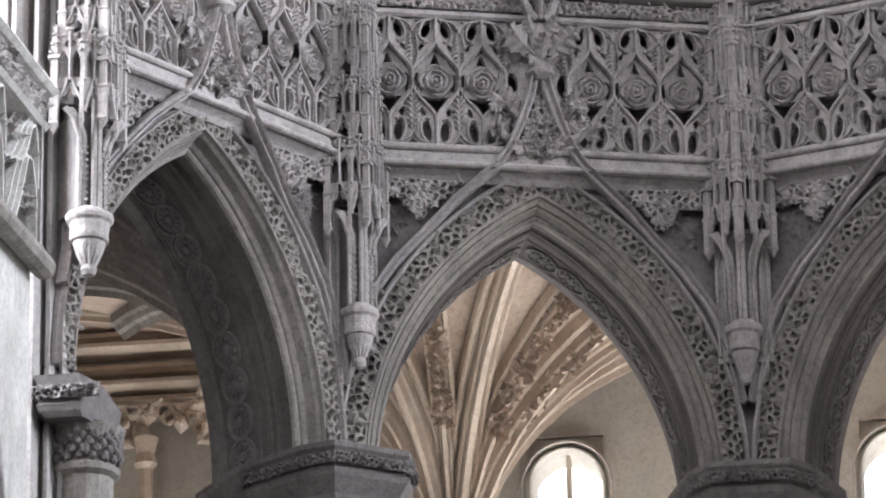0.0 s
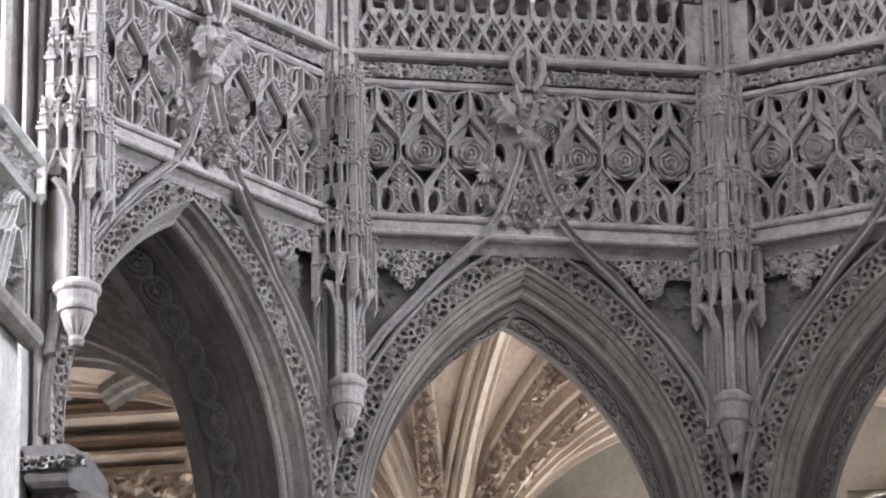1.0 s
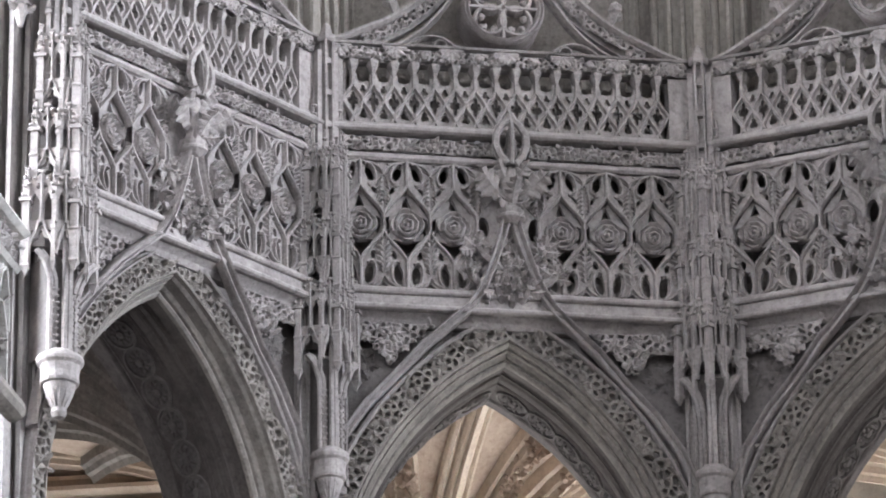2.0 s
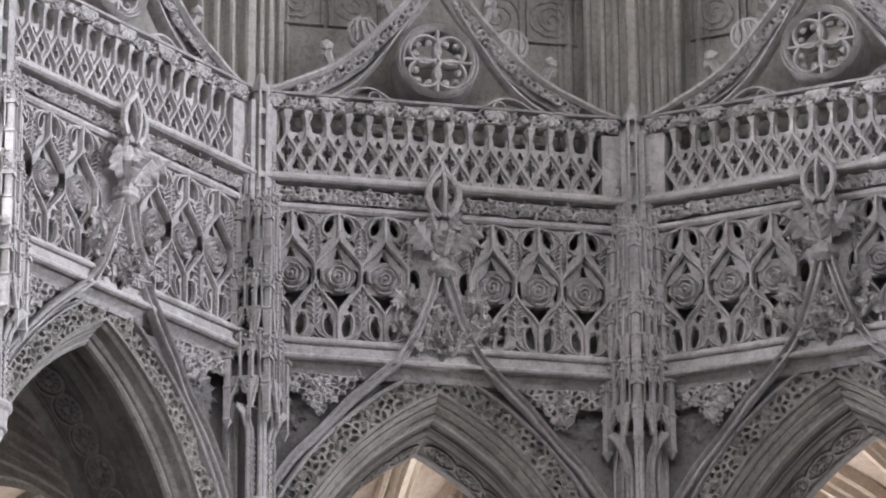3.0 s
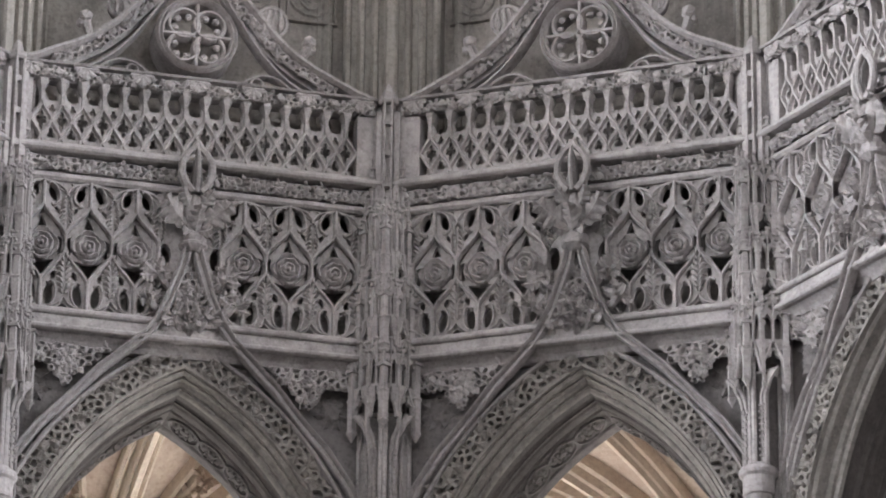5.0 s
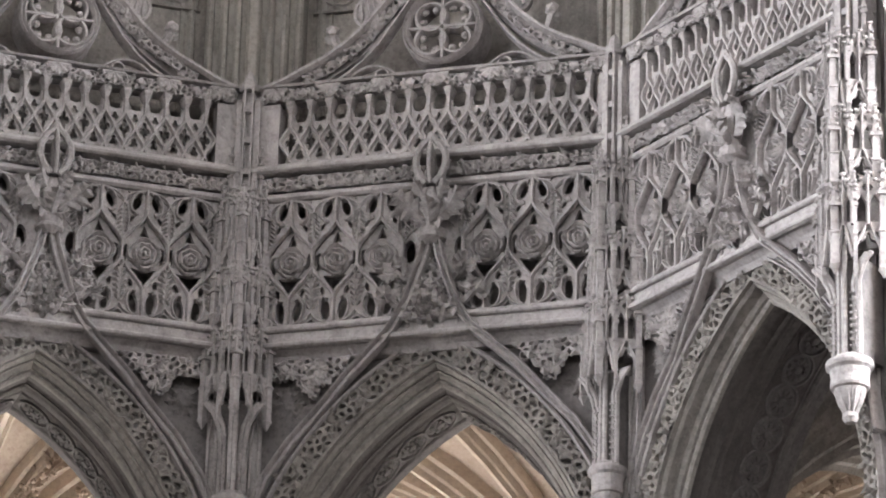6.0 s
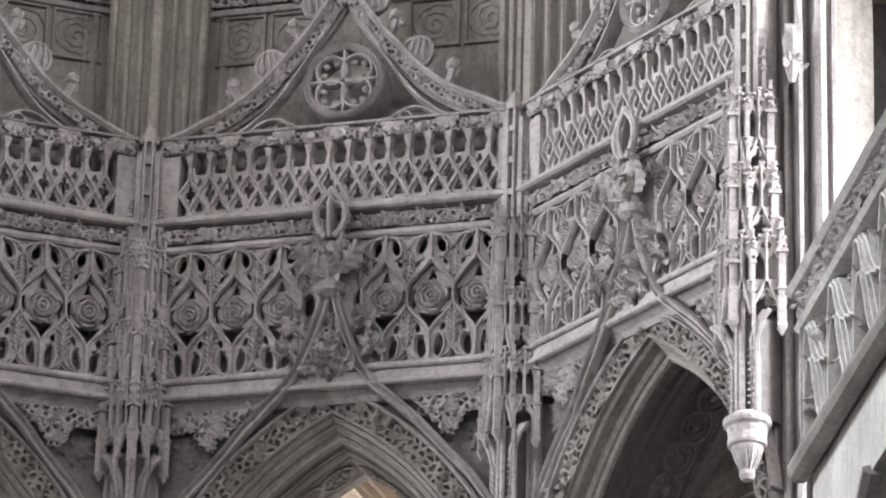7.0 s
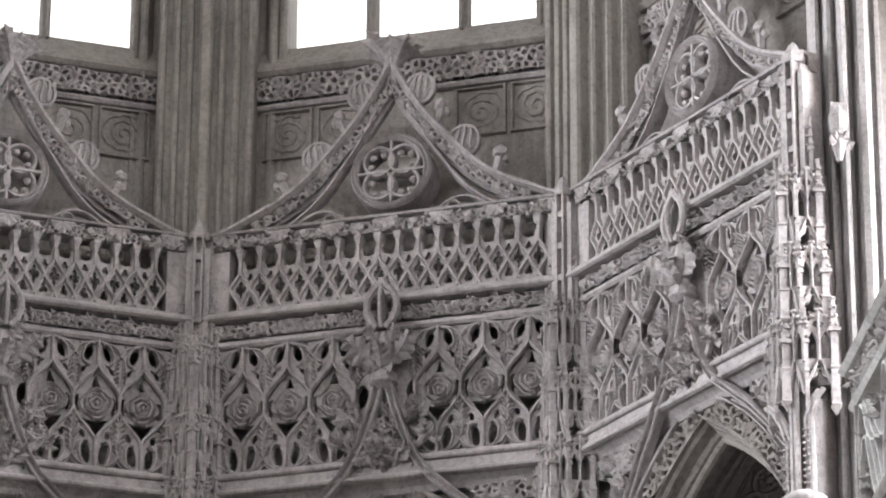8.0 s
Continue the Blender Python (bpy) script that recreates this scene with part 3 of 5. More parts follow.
    for d in (-1, 1):
        for i in range(-2, cols + 3):
            path = []
            for k in range(21):
                f = 1.18 * k / 20
                path.append((x0 + p * (i + 0.5) + d * p * (f - 0.028 * math.sin(4 * math.pi * f)), zt + (za - zt) * f))
            path = [q for q in path if abs(q[0]) < 1.3]
            if len(path) > 2:
                bm = bmesh.new()
                sweep(bm, path, bar(0.0165, 0.012 if d > 0 else 0.016, 0.1))
                part("lattice_bar", bm, GREY, top)

    def foil(cz, rx, rz, lobes=4, n=32, turn=0.0):
        out = []
        for k in range(n):
            a = 2 * math.pi * k / n
            r = 0.5 + 0.5 * abs(math.cos(lobes / 2 * (a - turn)))
            out.append((rx * r * math.cos(a), cz + rz * r * math.sin(a)))
        return out
    h2 = p / 2
    fills = []
    for outline2, hole2 in (([(0, zt), (-h2, zc), (0, za), (h2, zc)], foil(zc, 0.043, 0.082)),
                            ([(-h2, zt + 0.03), (0, zc), (h2, zt + 0.03), (h2, zt + 0.1), (h2 - 0.028, zt + 0.085), (0.042, zt + 0.03), (0.0, zt + 0.018), (-0.042, zt + 0.03), (-h2 + 0.028, zt + 0.085), (-h2, zt + 0.1)], foil(zt - 0.045, 0.03, 0.038, 3, 30, 1.57)),
                            ([(0, zc), (-h2, za), (-h2, 16.80), (h2, 16.80), (h2, za)], foil(16.885, 0.036, 0.05, 3, 30, 1.57))):
        bm = bmesh.new()
        plate(bm, outline2, [hole2], 0.048, 0.09)
        fills.append(mesh_of("net_cell", bm, GREY))
    post = bmesh.new()
    rings = []
    for z, w, y in ((17.125, 0.02, 0.012), (17.17, 0.02, 0.012), (17.22, 0.018, 0.012), (17.26, 0.021, 0.01), (17.285, 0.032, 0.0), (17.31, 0.043, -0.01), (17.335, 0.047, -0.01)):
        rings.append([(-w, y + 0.05, z), (-w * 0.6, y, z), (w * 0.6, y, z), (w, y + 0.05, z), (w, 0.1, z), (-w, 0.1, z)])
    skin(post, rings)
    post = mesh_of("colonnette", post, GREY)
    for i in range(cols):
        shared("colonnette", post, top, pose(x0 + p * (i + 0.5), 0, 0))
        shared("net_cell", fills[0], top, pose(x0 + p * (i + 0.5), 0, 0))
        if i:
            shared("net_cell", fills[1], top, pose(x0 + p * i, 0, 0))
            shared("net_cell", fills[2], top, pose(x0 + p * i, 0, 0))
    for s in (-1, 1):
        bm = bmesh.new()
        box(bm, 1.29 if s > 0 else -1.5, 1.5 if s > 0 else -1.29, 0.0, 0.14, LAT0, RAIL0)
        part("end_post", bm, GREY, top)
    # the ledges and bands
    line = [(-1.5, 0.0), (1.5, 0.0)]

    def course(name, prof, mat=GREY, label=""):
        bm = bmesh.new()
        sweep(bm, line, [(r, y) for y, r in prof])
        return part(name, bm, mat, top, label)
    course("sill", [(0.14, SILL0 - 0.09), (0.08, SILL0 - 0.09), (0.05, SILL0 - 0.05), (0.0, SILL0 - 0.012), (-0.035, SILL0 - 0.012), (-0.06, SILL0), (-0.065, SILL0 + 0.018), (-0.05, SILL0 + 0.036), (-0.02, SILL0 + 0.038), (-0.012, SILL0 + 0.125), (-0.04, SILL0 + 0.128), (-0.052, SILL0 + 0.142), (-0.05, SILL0 + 0.154), (-0.03, SILL0 + 0.16), (-0.03, SILL0 + 0.168), (-0.02, SILL0 + 0.185), (0.02, SILL1 + 0.005), (0.15, SILL1 + 0.005)], GREY, "pale sloping stone sill")
    course("band_moulding", [(0.14, PAN1), (0.0, PAN1), (-0.02, PAN1 + 0.02), (-0.01, PAN1 + 0.05), (0.02, PAN1 + 0.07), (0.05, PAN1 + 0.075), (0.05, LED1 - 0.01), (0.14, LED1 - 0.01)])
    course("ledge", [(0.14, LED1), (-0.06, LED1), (-0.085, LED1 + 0.015), (-0.085, LED1 + 0.035), (-0.03, LED1 + 0.085), (0.02, LAT0), (0.14, LAT0)], PALE, "pale weathered ledge")
    rail = course("top_rail", [(0.12, RAIL0 + 0.01), (0.03, RAIL0 + 0.01), (0.03, RAIL1 - 0.03), (-0.05, RAIL1 - 0.03), (-0.06, RAIL1 - 0.015), (-0.03, RAIL1), (0.12, RAIL1)], GREY)
    bm = bmesh.new()
    openwork(bm, [(-1.42, PAN1 + 0.085), (1.42, PAN1 + 0.085)], 0.115, 0.0, 0.05, rnd, None, 0.7)
    part("carved_band", bm, GREY, top, "carved vine band")
    bm = bmesh.new()
    openwork(bm, [(-1.44, RAIL0 + 0.015), (1.44, RAIL0 + 0.015)], 0.1, -0.02, 0.042, rnd, None, 0.4)
    part("rail_foliage", bm, GREY, top, "carved foliage under the rail")
    for i in range(13):
        x = -1.32 + i * 0.22
        bm = bmesh.new()
        if i % 2:
            blob(bm, (x, -0.035, RAIL0 + 0.06), 0.04, rnd, (1.1, 0.7, 0.9))
        else:
            for k in range(5):
                m = Matrix.Translation((x, -0.03, RAIL0 + 0.12)) @ Euler((radians(190), radians((k - 2) * 42), 0)).to_matrix().to_4x4()
                leaf(bm, m, 0.1, rnd, 3, -0.25)
        part("rail_leaf", bm, GREY, rail)
    return top


set_in_bays(build_panel())


# ---- gables over the parapet ----
def build_gable():
    rnd = random.Random(9)
    top = thing("openwork_gable", "ogee stone gable with round quatrefoil tracery and leafy crockets", "gable", "gallery gables")
    Y = 0.10
    curve = [(-1.44, 17.49), (-1.27, 17.55), (-1.107, 17.632), (-0.96, 17.70), (-0.80, 17.80), (-0.65, 17.93), (-0.46, 18.15), (-0.34, 18.29), (-0.245, 18.42), (-0.12, 18.62), (-0.02, 18.82)]
    for s in (-1, 1):
        c = [(-s * x, z) for x, z in curve]
        bm = bmesh.new()
        sweep(bm, c, [(r * s * -1, y + Y) for r, y in [(-0.03, 0.1), (-0.03, -0.05), (-0.01, -0.09), (0.012, -0.09), (0.022, -0.05), (0.022, 0.1)]])
        part("gable_moulding", bm, GREY, top)
        bm = bmesh.new()
        inner = [(x * 0.80, z - 0.14 * (1 - 0.3 * i / 10)) for i, (x, z) in enumerate(c)]
        inner = [q for q in inner if q[1] > 17.47]
        sweep(bm, inner, [(r, y + Y) for r, y in bar(0.016, -0.03, 0.1)])
        part("inner_moulding", bm, GREY, top)
        bm = bmesh.new()
        cc = c if s < 0 else c[::-1]
        off = [(x, z) for x, z in cc]
        at, L = strip(off)
        low = [at(L * k / 20, -0.115) for k in range(21)]
        low = [q for q in low if q[1] > 17.48]
        openwork(bm, low, 0.09, Y - 0.03, 0.05, rnd, None, 0.5)
        part("gable_foliage", bm, GREY, top, "carved foliage under the gable edge")
        bm = bmesh.new()
        sweep(bm, low, [(-0.02, Y + 0.03), (0.11, Y + 0.03), (0.11, Y + 0.09), (-0.02, Y + 0.09)])
        part("foliage_back", bm, GREY, top)
        # crockets: curled leaves and buds on the outer edge
        for x, z, size in ((-0.60, 18.09, 0.125), (-0.235, 18.6, 0.12)):
            bm = bmesh.new()
            cx = x if s < 0 else -x
            tube(bm, [(cx - s * 0.09, Y, z - 0.14), (cx - s * 0.04, Y - 0.03, z - 0.09), (cx, Y, z - 0.02)], 0.04, 6)
            skin(bm, [[(cx + size * k * math.cos(2 * math.pi * i / 16), Y + yy, z + size * 1.1 * k * math.sin(2 * math.pi * i / 16)) for i in range(16)] for k, yy in ((0.5, 0.07), (0.95, 0.04), (1.0, 0.0), (0.85, -0.03), (0.4, -0.05))])
            rim = [(cx + size * 0.93 * math.cos(2 * math.pi * i / 18), Y - 0.03, z + size * 1.02 * math.sin(2 * math.pi * i / 18)) for i in range(19)]
            tube(bm, rim, 0.02, 5)
            for o in (-0.42, 0.02, 0.46):
                w = math.sqrt(1 - o * o)
                tube(bm, [(cx + s * size * (o * (1 - 0.2 * f) + 0.1 * math.sin(2.5 * f)), Y - 0.05 - 0.02 * (1 - f * f), z + size * 0.85 * w * f) for f in (-0.9, -0.5, 0.0, 0.5, 0.9)], 0.016, 5)
            part("crocket", bm, GREY, top, "rolled ribbed leaf crocket")
        for x, z in ((-0.895, 17.915), (-0.42, 18.40)):
            bm = bmesh.new()
            cx = x if s < 0 else -x
            tube(bm, [(cx - s * 0.05, Y, z - 0.12), (cx - s * 0.02, Y - 0.02, z - 0.06), (cx, Y - 0.04, z - 0.01)], 0.035, 6, 1.2)
            blob(bm, (cx, Y - 0.05, z + 0.02), 0.06, rnd)
            blob(bm, (cx + s * 0.03, Y - 0.02, z - 0.03), 0.045, rnd)
            part("bud_crocket", bm, GREY, top)
    # oculus
    cx, cz, R = 0.0, 17.90, 0.295
    bm = bmesh.new()
    sweep(bm, oval(cx, cz, R, R, 40), [(-0.035, Y + 0.25), (-0.035, Y - 0.02), (-0.02, Y - 0.06), (-0.005, Y - 0.03), (0.01, Y - 0.06), (0.028, Y - 0.02), (0.028, Y + 0.25)], loop=True)
    part("oculus_ring", bm, GREY, top)
    for k in range(4):
        a = math.pi / 4 + k * math.pi / 2
        bm = bmesh.new()
        lx, lz = cx + 0.145 * math.cos(a), cz + 0.145 * math.sin(a)
        sweep(bm, oval(lx, lz, 0.122, 0.122, 20), bar(0.018, Y - 0.02, Y + 0.07), loop=True)
        for j in range(3):
            b = a + (j - 1) * 1.25
            px, pz = lx + 0.105 * math.cos(b), lz + 0.105 * math.sin(b)
            blob(bm, (px - 0.03 * math.cos(b), Y + 0.03, pz - 0.03 * math.sin(b)), 0.034, rnd)
        part("oculus_lobe", bm, GREY, top)
    bm = bmesh.new()
    for a in range(4):
        b = a * math.pi / 2
        sweep(bm, [(cx + 0.02 * math.cos(b), cz + 0.02 * math.sin(b)), (cx + 0.29 * math.cos(b), cz + 0.29 * math.sin(b))], bar(0.019, Y - 0.03, Y + 0.08))
    part("oculus_cross", bm, GREY, top)
    # small pierced fields beside the oculus
    for s in (-1, 1):
        bm = bmesh.new()
        curve2 = [(0.355 + 0.43 * k / 14, 17.5 + 0.13 * math.sin(math.pi * k / 14) ** 0.7) for k in range(15)]
        sweep(bm, [(s * x, z) for x, z in curve2], bar(0.016, Y, Y + 0.08))
        sweep(bm, [(s * q[0], q[1]) for q in oval(0.5, 17.555, 0.05, 0.045, 14)], bar(0.012, Y + 0.01, Y + 0.08), loop=True)
        part("side_cusp", bm, GREY, top)
    # fleuron
    bm = bmesh.new()
    lathe(bm, (0, Y), [(0.05, 18.7), (0.045, 18.85), (0.06, 18.9), (0.04, 19.0), (0.02, 19.1)], 8)
    fl = part("fleuron", bm, GREY, top, "leafy finial")
    for k in range(11):
        a = math.pi * k / 5.5 - math.pi
        m = Matrix.Translation((0.04 * math.cos(a), Y + 0.04 * math.sin(a), 18.82)) @ Euler((0, 0, a + math.pi / 2)).to_matrix().to_4x4() @ Euler((radians(20), 0, 0)).to_matrix().to_4x4()
        bm = bmesh.new()
        leaf(bm, m, rnd.uniform(0.26, 0.34), rnd, 5, rnd.uniform(0.3, 0.7))
        part("leaf", bm, GREY, fl)
    return top


set_in_bays(build_gable())


# ---- clerestory wall behind the gallery ----
def build_clerestory():
    rnd = random.Random(3)
    top = thing("clerestory_wall", "carved grey stone wall with foliage frieze below the window", "wall", "clerestory bays", "structure")
    Y = 0.62
    bm = bmesh.new()
    box(bm, -1.45, 1.45, Y + 0.03, Y + 0.5, 15.3, 19.15)
    box(bm, -1.45, 1.45, 0.36, Y + 0.03, 15.3, 17.36)
    part("wall", bm, PIER, top, "dull grey plain stone wall")
    for s in (-1, 1):
        for k in range(2):
            cx = s * (0.58 + 0.46 * k)
            bm = bmesh.new()
            sweep(bm, [(cx - 0.2, 18.42), (cx + 0.2, 18.42), (cx + 0.2, 18.84), (cx - 0.2, 18.84)], [(-0.012, Y - 0.01), (0.012, Y - 0.01), (0.02, Y + 0.04), (-0.02, Y + 0.04)], loop=True)
            turns = 2.6
            pts = []
            for i in range(80):
                f = i / 79
                a = f * turns * 2 * math.pi + k
                r = (0.18 * (1 - f) + 0.015) * (1 + 0.07 * math.sin(2.3 * a + k))
                pts.append((cx + r * math.cos(a), Y + 0.025, 18.63 + r * math.sin(a) * (1 + 0.05 * math.sin(9 * a))))
            tube(bm, pts, 0.017, 5, 0.8)
            part("swirl_panel", bm, PIER, top, "carved swirl panel")
    line = [(-1.4, 0.0), (1.4, 0.0)]

    def course(name, prof, mat):
        bm = bmesh.new()
        sweep(bm, line, [(r, y) for y, r in prof])
        part(name, bm, mat, top)
    course("string_course", [(Y + 0.05, 18.86), (Y - 0.03, 18.86), (Y - 0.05, 18.885), (Y - 0.03, 18.91), (Y + 0.05, 18.92)], GREY)
    # dark strip painting the shade seen through the frieze's holes
    bm = bmesh.new()
    box(bm, -1.4, 1.4, Y + 0.02, Y + 0.05, 18.9, 19.16)
    part("frieze_ground", bm, SOOT_SHADE, top)
    bm = bmesh.new()
    openwork(bm, [(-1.38, 18.925), (1.38, 18.925)], 0.21, Y - 0.06, 0.062, rnd, None, 0.2, 1.5)
    part("foliage_frieze", bm, GREY, top, "pierced foliage frieze")
    course("window_sill", [(Y + 0.05, 19.14), (Y - 0.08, 19.14), (Y - 0.12, 19.17), (Y - 0.1, 19.21), (Y - 0.06, 19.23), (Y + 0.16, 19.5), (Y + 0.3, 19.5), (Y + 0.3, 19.14)], PIER)
    # window
    for x in (-1.17, -0.39, 0.39, 1.17):
        bm = bmesh.new()
        skin(bm, [[(x - 0.035, Y + 0.3, z), (x - 0.035, Y + 0.17, z), (x - 0.014, Y + 0.13, z), (x - 0.014, Y + 0.07, z), (x + 0.014, Y + 0.07, z), (x + 0.014, Y + 0.13, z), (x + 0.035, Y + 0.17, z), (x + 0.035, Y + 0.3, z)] for z in (19.45, 27)])
        part("mullion", bm, PIER, top)
    for k in range(9):
        bm = bmesh.new()
        box(bm, -1.17, 1.17, Y + 0.2, Y + 0.215, 20.3 + 0.8 * k, 20.325 + 0.8 * k)
        part("saddle_bar", bm, LEAD, top)
    bm = bmesh.new()
    box(bm, -1.5, 1.5, Y, Y + 0.5, 27, 31)
    part("window_head", bm, PIER, top)
    bm = bmesh.new()
    box(bm, -1.45, 1.45, Y + 0.9, Y + 0.92, 19.0, 28)
    part("sky_beyond", bm, GLOW, top, "white overcast daylight behind the glass")
    # gallery floor slab
    bm = bmesh.new()
    box(bm, -1.5, 1.5, 0.16, Y + 0.4, 15.16, 15.28)
    part("gallery_floor", bm, PIER, top)
    return top


set_in_bays(build_clerestory())


# ---- piers ----
def pinnacle(bm, x, y, z0, z1, w, rnd, crocket=True):
    """A square shaft turned on edge with a tapering tip."""
    tip = min(0.28, (z1 - z0) * 0.4)
    lathe(bm, (x, y), [(0.006, z0 - 0.09), (w * 0.7, z0 - 0.05), (w * 1.25, z0 - 0.02), (w, z0), (w, z0 + (z1 - z0) * 0.3), (w * 1.35, z0 + (z1 - z0) * 0.32), (w * 0.85, z0 + (z1 - z0) * 0.35), (w * 0.85, z1 - tip), (w * 1.5, z1 - tip), (w * 1.5, z1 - tip + 0.025), (w * 0.9, z1 - tip + 0.03), (w * 0.35, z1 - 0.03), (w * 0.7, z1 - 0.015), (0.004, z1)], 4)
    if crocket:
        for k in range(3):
            for s in (-1, 1):
                blob(bm, (x + s * w * (0.9 - 0.2 * k), y - 0.01, z1 - tip + 0.05 + 0.07 * k), 0.016, rnd)


def build_canopy():
    """The tabernacle of shafts and canopies that climbs the front of each pier."""
    rnd = random.Random(21)
    top = thing("pier_canopy", "bundle of crocketed stone pinnacles and canopies on a corbel", "canopy", "pier canopies")
    yc = -0.10
    bm = bmesh.new()
    lathe(bm, (0, yc), [(0.0, 13.53), (0.035, 13.54), (0.05, 13.575), (0.045, 13.605), (0.035, 13.62), (0.07, 13.68), (0.095, 13.75), (0.1, 13.78), (0.118, 13.79), (0.122, 13.81), (0.118, 13.86), (0.125, 13.92), (0.145, 13.94), (0.15, 13.965), (0.142, 13.99), (0.12, 14.0), (0.09, 14.03)], 16)
    corbel = part("corbel", bm, GREY, top, "fluted round corbel with pendant", False)
    for k in range(12):
        a = 2 * math.pi * k / 12
        bm = bmesh.new()
        tube(bm, [(0.036 * math.cos(a), yc + 0.036 * math.sin(a), 13.61), (0.068 * math.cos(a), yc + 0.068 * math.sin(a), 13.69), (0.09 * math.cos(a), yc + 0.09 * math.sin(a), 13.77)], 0.011, 5)
        part("flute", bm, GREY, corbel)
    # triple shafts that flare outwards
    for dx, flare in ((-0.075, -0.13), (0.0, 0.0), (0.075, 0.13)):
        for o in (-0.017, 0.017):
            bm = bmesh.new()
            pts = [(dx + o, yc - 0.05 * (1 - abs(dx) * 8), 14.02), (dx + o, yc - 0.05 * (1 - abs(dx) * 8), 14.42), (dx + o + flare * 0.15, yc - 0.05, 14.56), (dx + o + flare * 0.55, yc - 0.06, 14.68), (dx + o + flare, yc - 0.06, 14.74)]
            if flare == 0:
                pts = [(o, yc - 0.07, 14.02), (o, yc - 0.07, 15.2)]
            tube(bm, pts, 0.02, 6)
            if flare:
                for k in range(9):
                    blob(bm, (dx + o, yc - 0.06, 14.08 + 0.05 * k), 0.011, rnd)
            part("shaft", bm, GREY, top)
    # dark core paints the shade between the shafts
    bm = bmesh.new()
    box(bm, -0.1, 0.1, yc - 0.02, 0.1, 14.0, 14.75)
    part("shaft_core", bm, SOOT_SHADE, top)
    # canopies: lower, wide; upper, narrower
    for z0, z1, w in ((14.72, 15.36, 0.245), (15.32, 15.90, 0.195), (15.84, 16.5, 0.165)):
        for x, y in ((-w, yc + 0.03), (-w * 0.5, yc - 0.09), (0, yc - 0.135), (w * 0.5, yc - 0.09), (w, yc + 0.03)):
            bm = bmesh.new()
            drop = 0.06 if abs(x) > 0.01 else 0.0
            pinnacle(bm, x, y, z0 - drop + rnd.uniform(-0.03, 0.03), z1 + rnd.uniform(0.02, 0.14), 0.036 if abs(x) < 0.01 or abs(x) > w * 0.8 else 0.017, rnd)
            part("pinnacle", bm, GREY, top)
        for xa, ya, xb, yb in ((-w, yc + 0.03, -w * 0.45, yc - 0.10), (-w * 0.45, yc - 0.10, 0, yc - 0.135), (0, yc - 0.135, w * 0.45, yc - 0.10), (w * 0.45, yc - 0.10, w, yc + 0.03)):
            bm = bmesh.new()
            L = math.hypot(xb - xa, yb - ya)
            h = z1 - z0
            q = bmesh.new()
            # gablet: ogee arch with pierced net over it
            sweep(q, [(0.0, z0), (0.02, z0 + h * 0.16), (L * 0.3, z0 + h * 0.27), (L * 0.5, z0 + h * 0.46), (L * 0.7, z0 + h * 0.27), (L - 0.02, z0 + h * 0.16), (L, z0)], bar(0.013, -0.012, 0.03))
            holes = []
            for c in (0.28, 0.72):
                w2 = L * 0.16
                holes.append([(L * c - w2, z0 + h * 0.42), (L * c + w2, z0 + h * 0.42), (L * c + w2, z0 + h * 0.66), (L * c, z0 + h * 0.75), (L * c - w2, z0 + h * 0.66)])
                holes.append(oval(L * c, z0 + h * 0.25, w2, 0.035, 8))
            holes.append(oval(L * 0.5, z0 + h * 0.345, w2 * 0.9, 0.026, 8))
            holes.append(oval(L * 0.5, z0 + h * 0.83, w2 * 1.2, 0.03, 8))
            plate(bm, [(0, z0 + h * 0.12), (L * 0.5, z0 + h * 0.3), (L, z0 + h * 0.12), (L, z0 + h * 0.78), (L * 0.5, z0 + h * 1.02), (0, z0 + h * 0.78)], holes, 0.0, 0.035)
            for c in (0.0, 0.5, 1.0):
                sweep(bm, [(L * c, z0 + h * 0.38), (L * c, z0 + h * (0.8 if c != 0.5 else 0.98))], bar(0.008, -0.02, 0.02))
            for e in (0, 1):
                for f in (0.2, 0.55, 0.9):
                    blob(bm, (L * (0.5 * f if not e else 1 - 0.5 * f), -0.015, z0 + h * (0.8 + 0.22 * f)), 0.017, rnd)
            m = Matrix.Translation((xa, ya, 0)) @ Matrix.Rotation(math.atan2(yb - ya, xb - xa), 4, "Z")
            for b, nm, lb in ((q, "gablet", ""), (bm, "pierced_facet", "pierced stone lancet facet")):
                bmesh.ops.transform(b, matrix=m, verts=b.verts)
                part(nm, b, GREY, top, lb)
        # dark core behind the facets, coloured to give their openings shade
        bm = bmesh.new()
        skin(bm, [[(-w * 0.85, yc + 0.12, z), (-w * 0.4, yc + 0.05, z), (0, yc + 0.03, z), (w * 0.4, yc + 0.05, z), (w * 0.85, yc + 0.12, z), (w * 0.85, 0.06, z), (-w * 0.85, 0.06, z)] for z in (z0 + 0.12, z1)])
        part("canopy_core", bm, SOOT_SHADE, top)
    # slender upper shaft with sunk lancets
    bm = bmesh.new()
    for s in (-1, 1):
        box(bm, s * 0.07 - 0.02, s * 0.07 + 0.02, yc + 0.0, 0.06, 16.3, 17.34)
        box(bm, s * 0.03 - 0.008, s * 0.03 + 0.008, yc - 0.03, 0.02, 16.3, 17.42)
    box(bm, -0.05, 0.05, yc + 0.03, 0.1, 16.3, 17.42)
    for k in range(4):
        box(bm, -0.035, 0.035, yc - 0.02, yc + 0.05, 16.42 + 0.27 * k, 16.47 + 0.27 * k)
    part("upper_shaft", bm, GREY, top)
    bm = bmesh.new()
    lathe(bm, (0, yc + 0.03), [(0.07, 17.42), (0.08, 17.44), (0.08, 17.48), (0.055, 17.49), (0.05, 17.52), (0.03, 17.57), (0.004, 17.6)], 6)
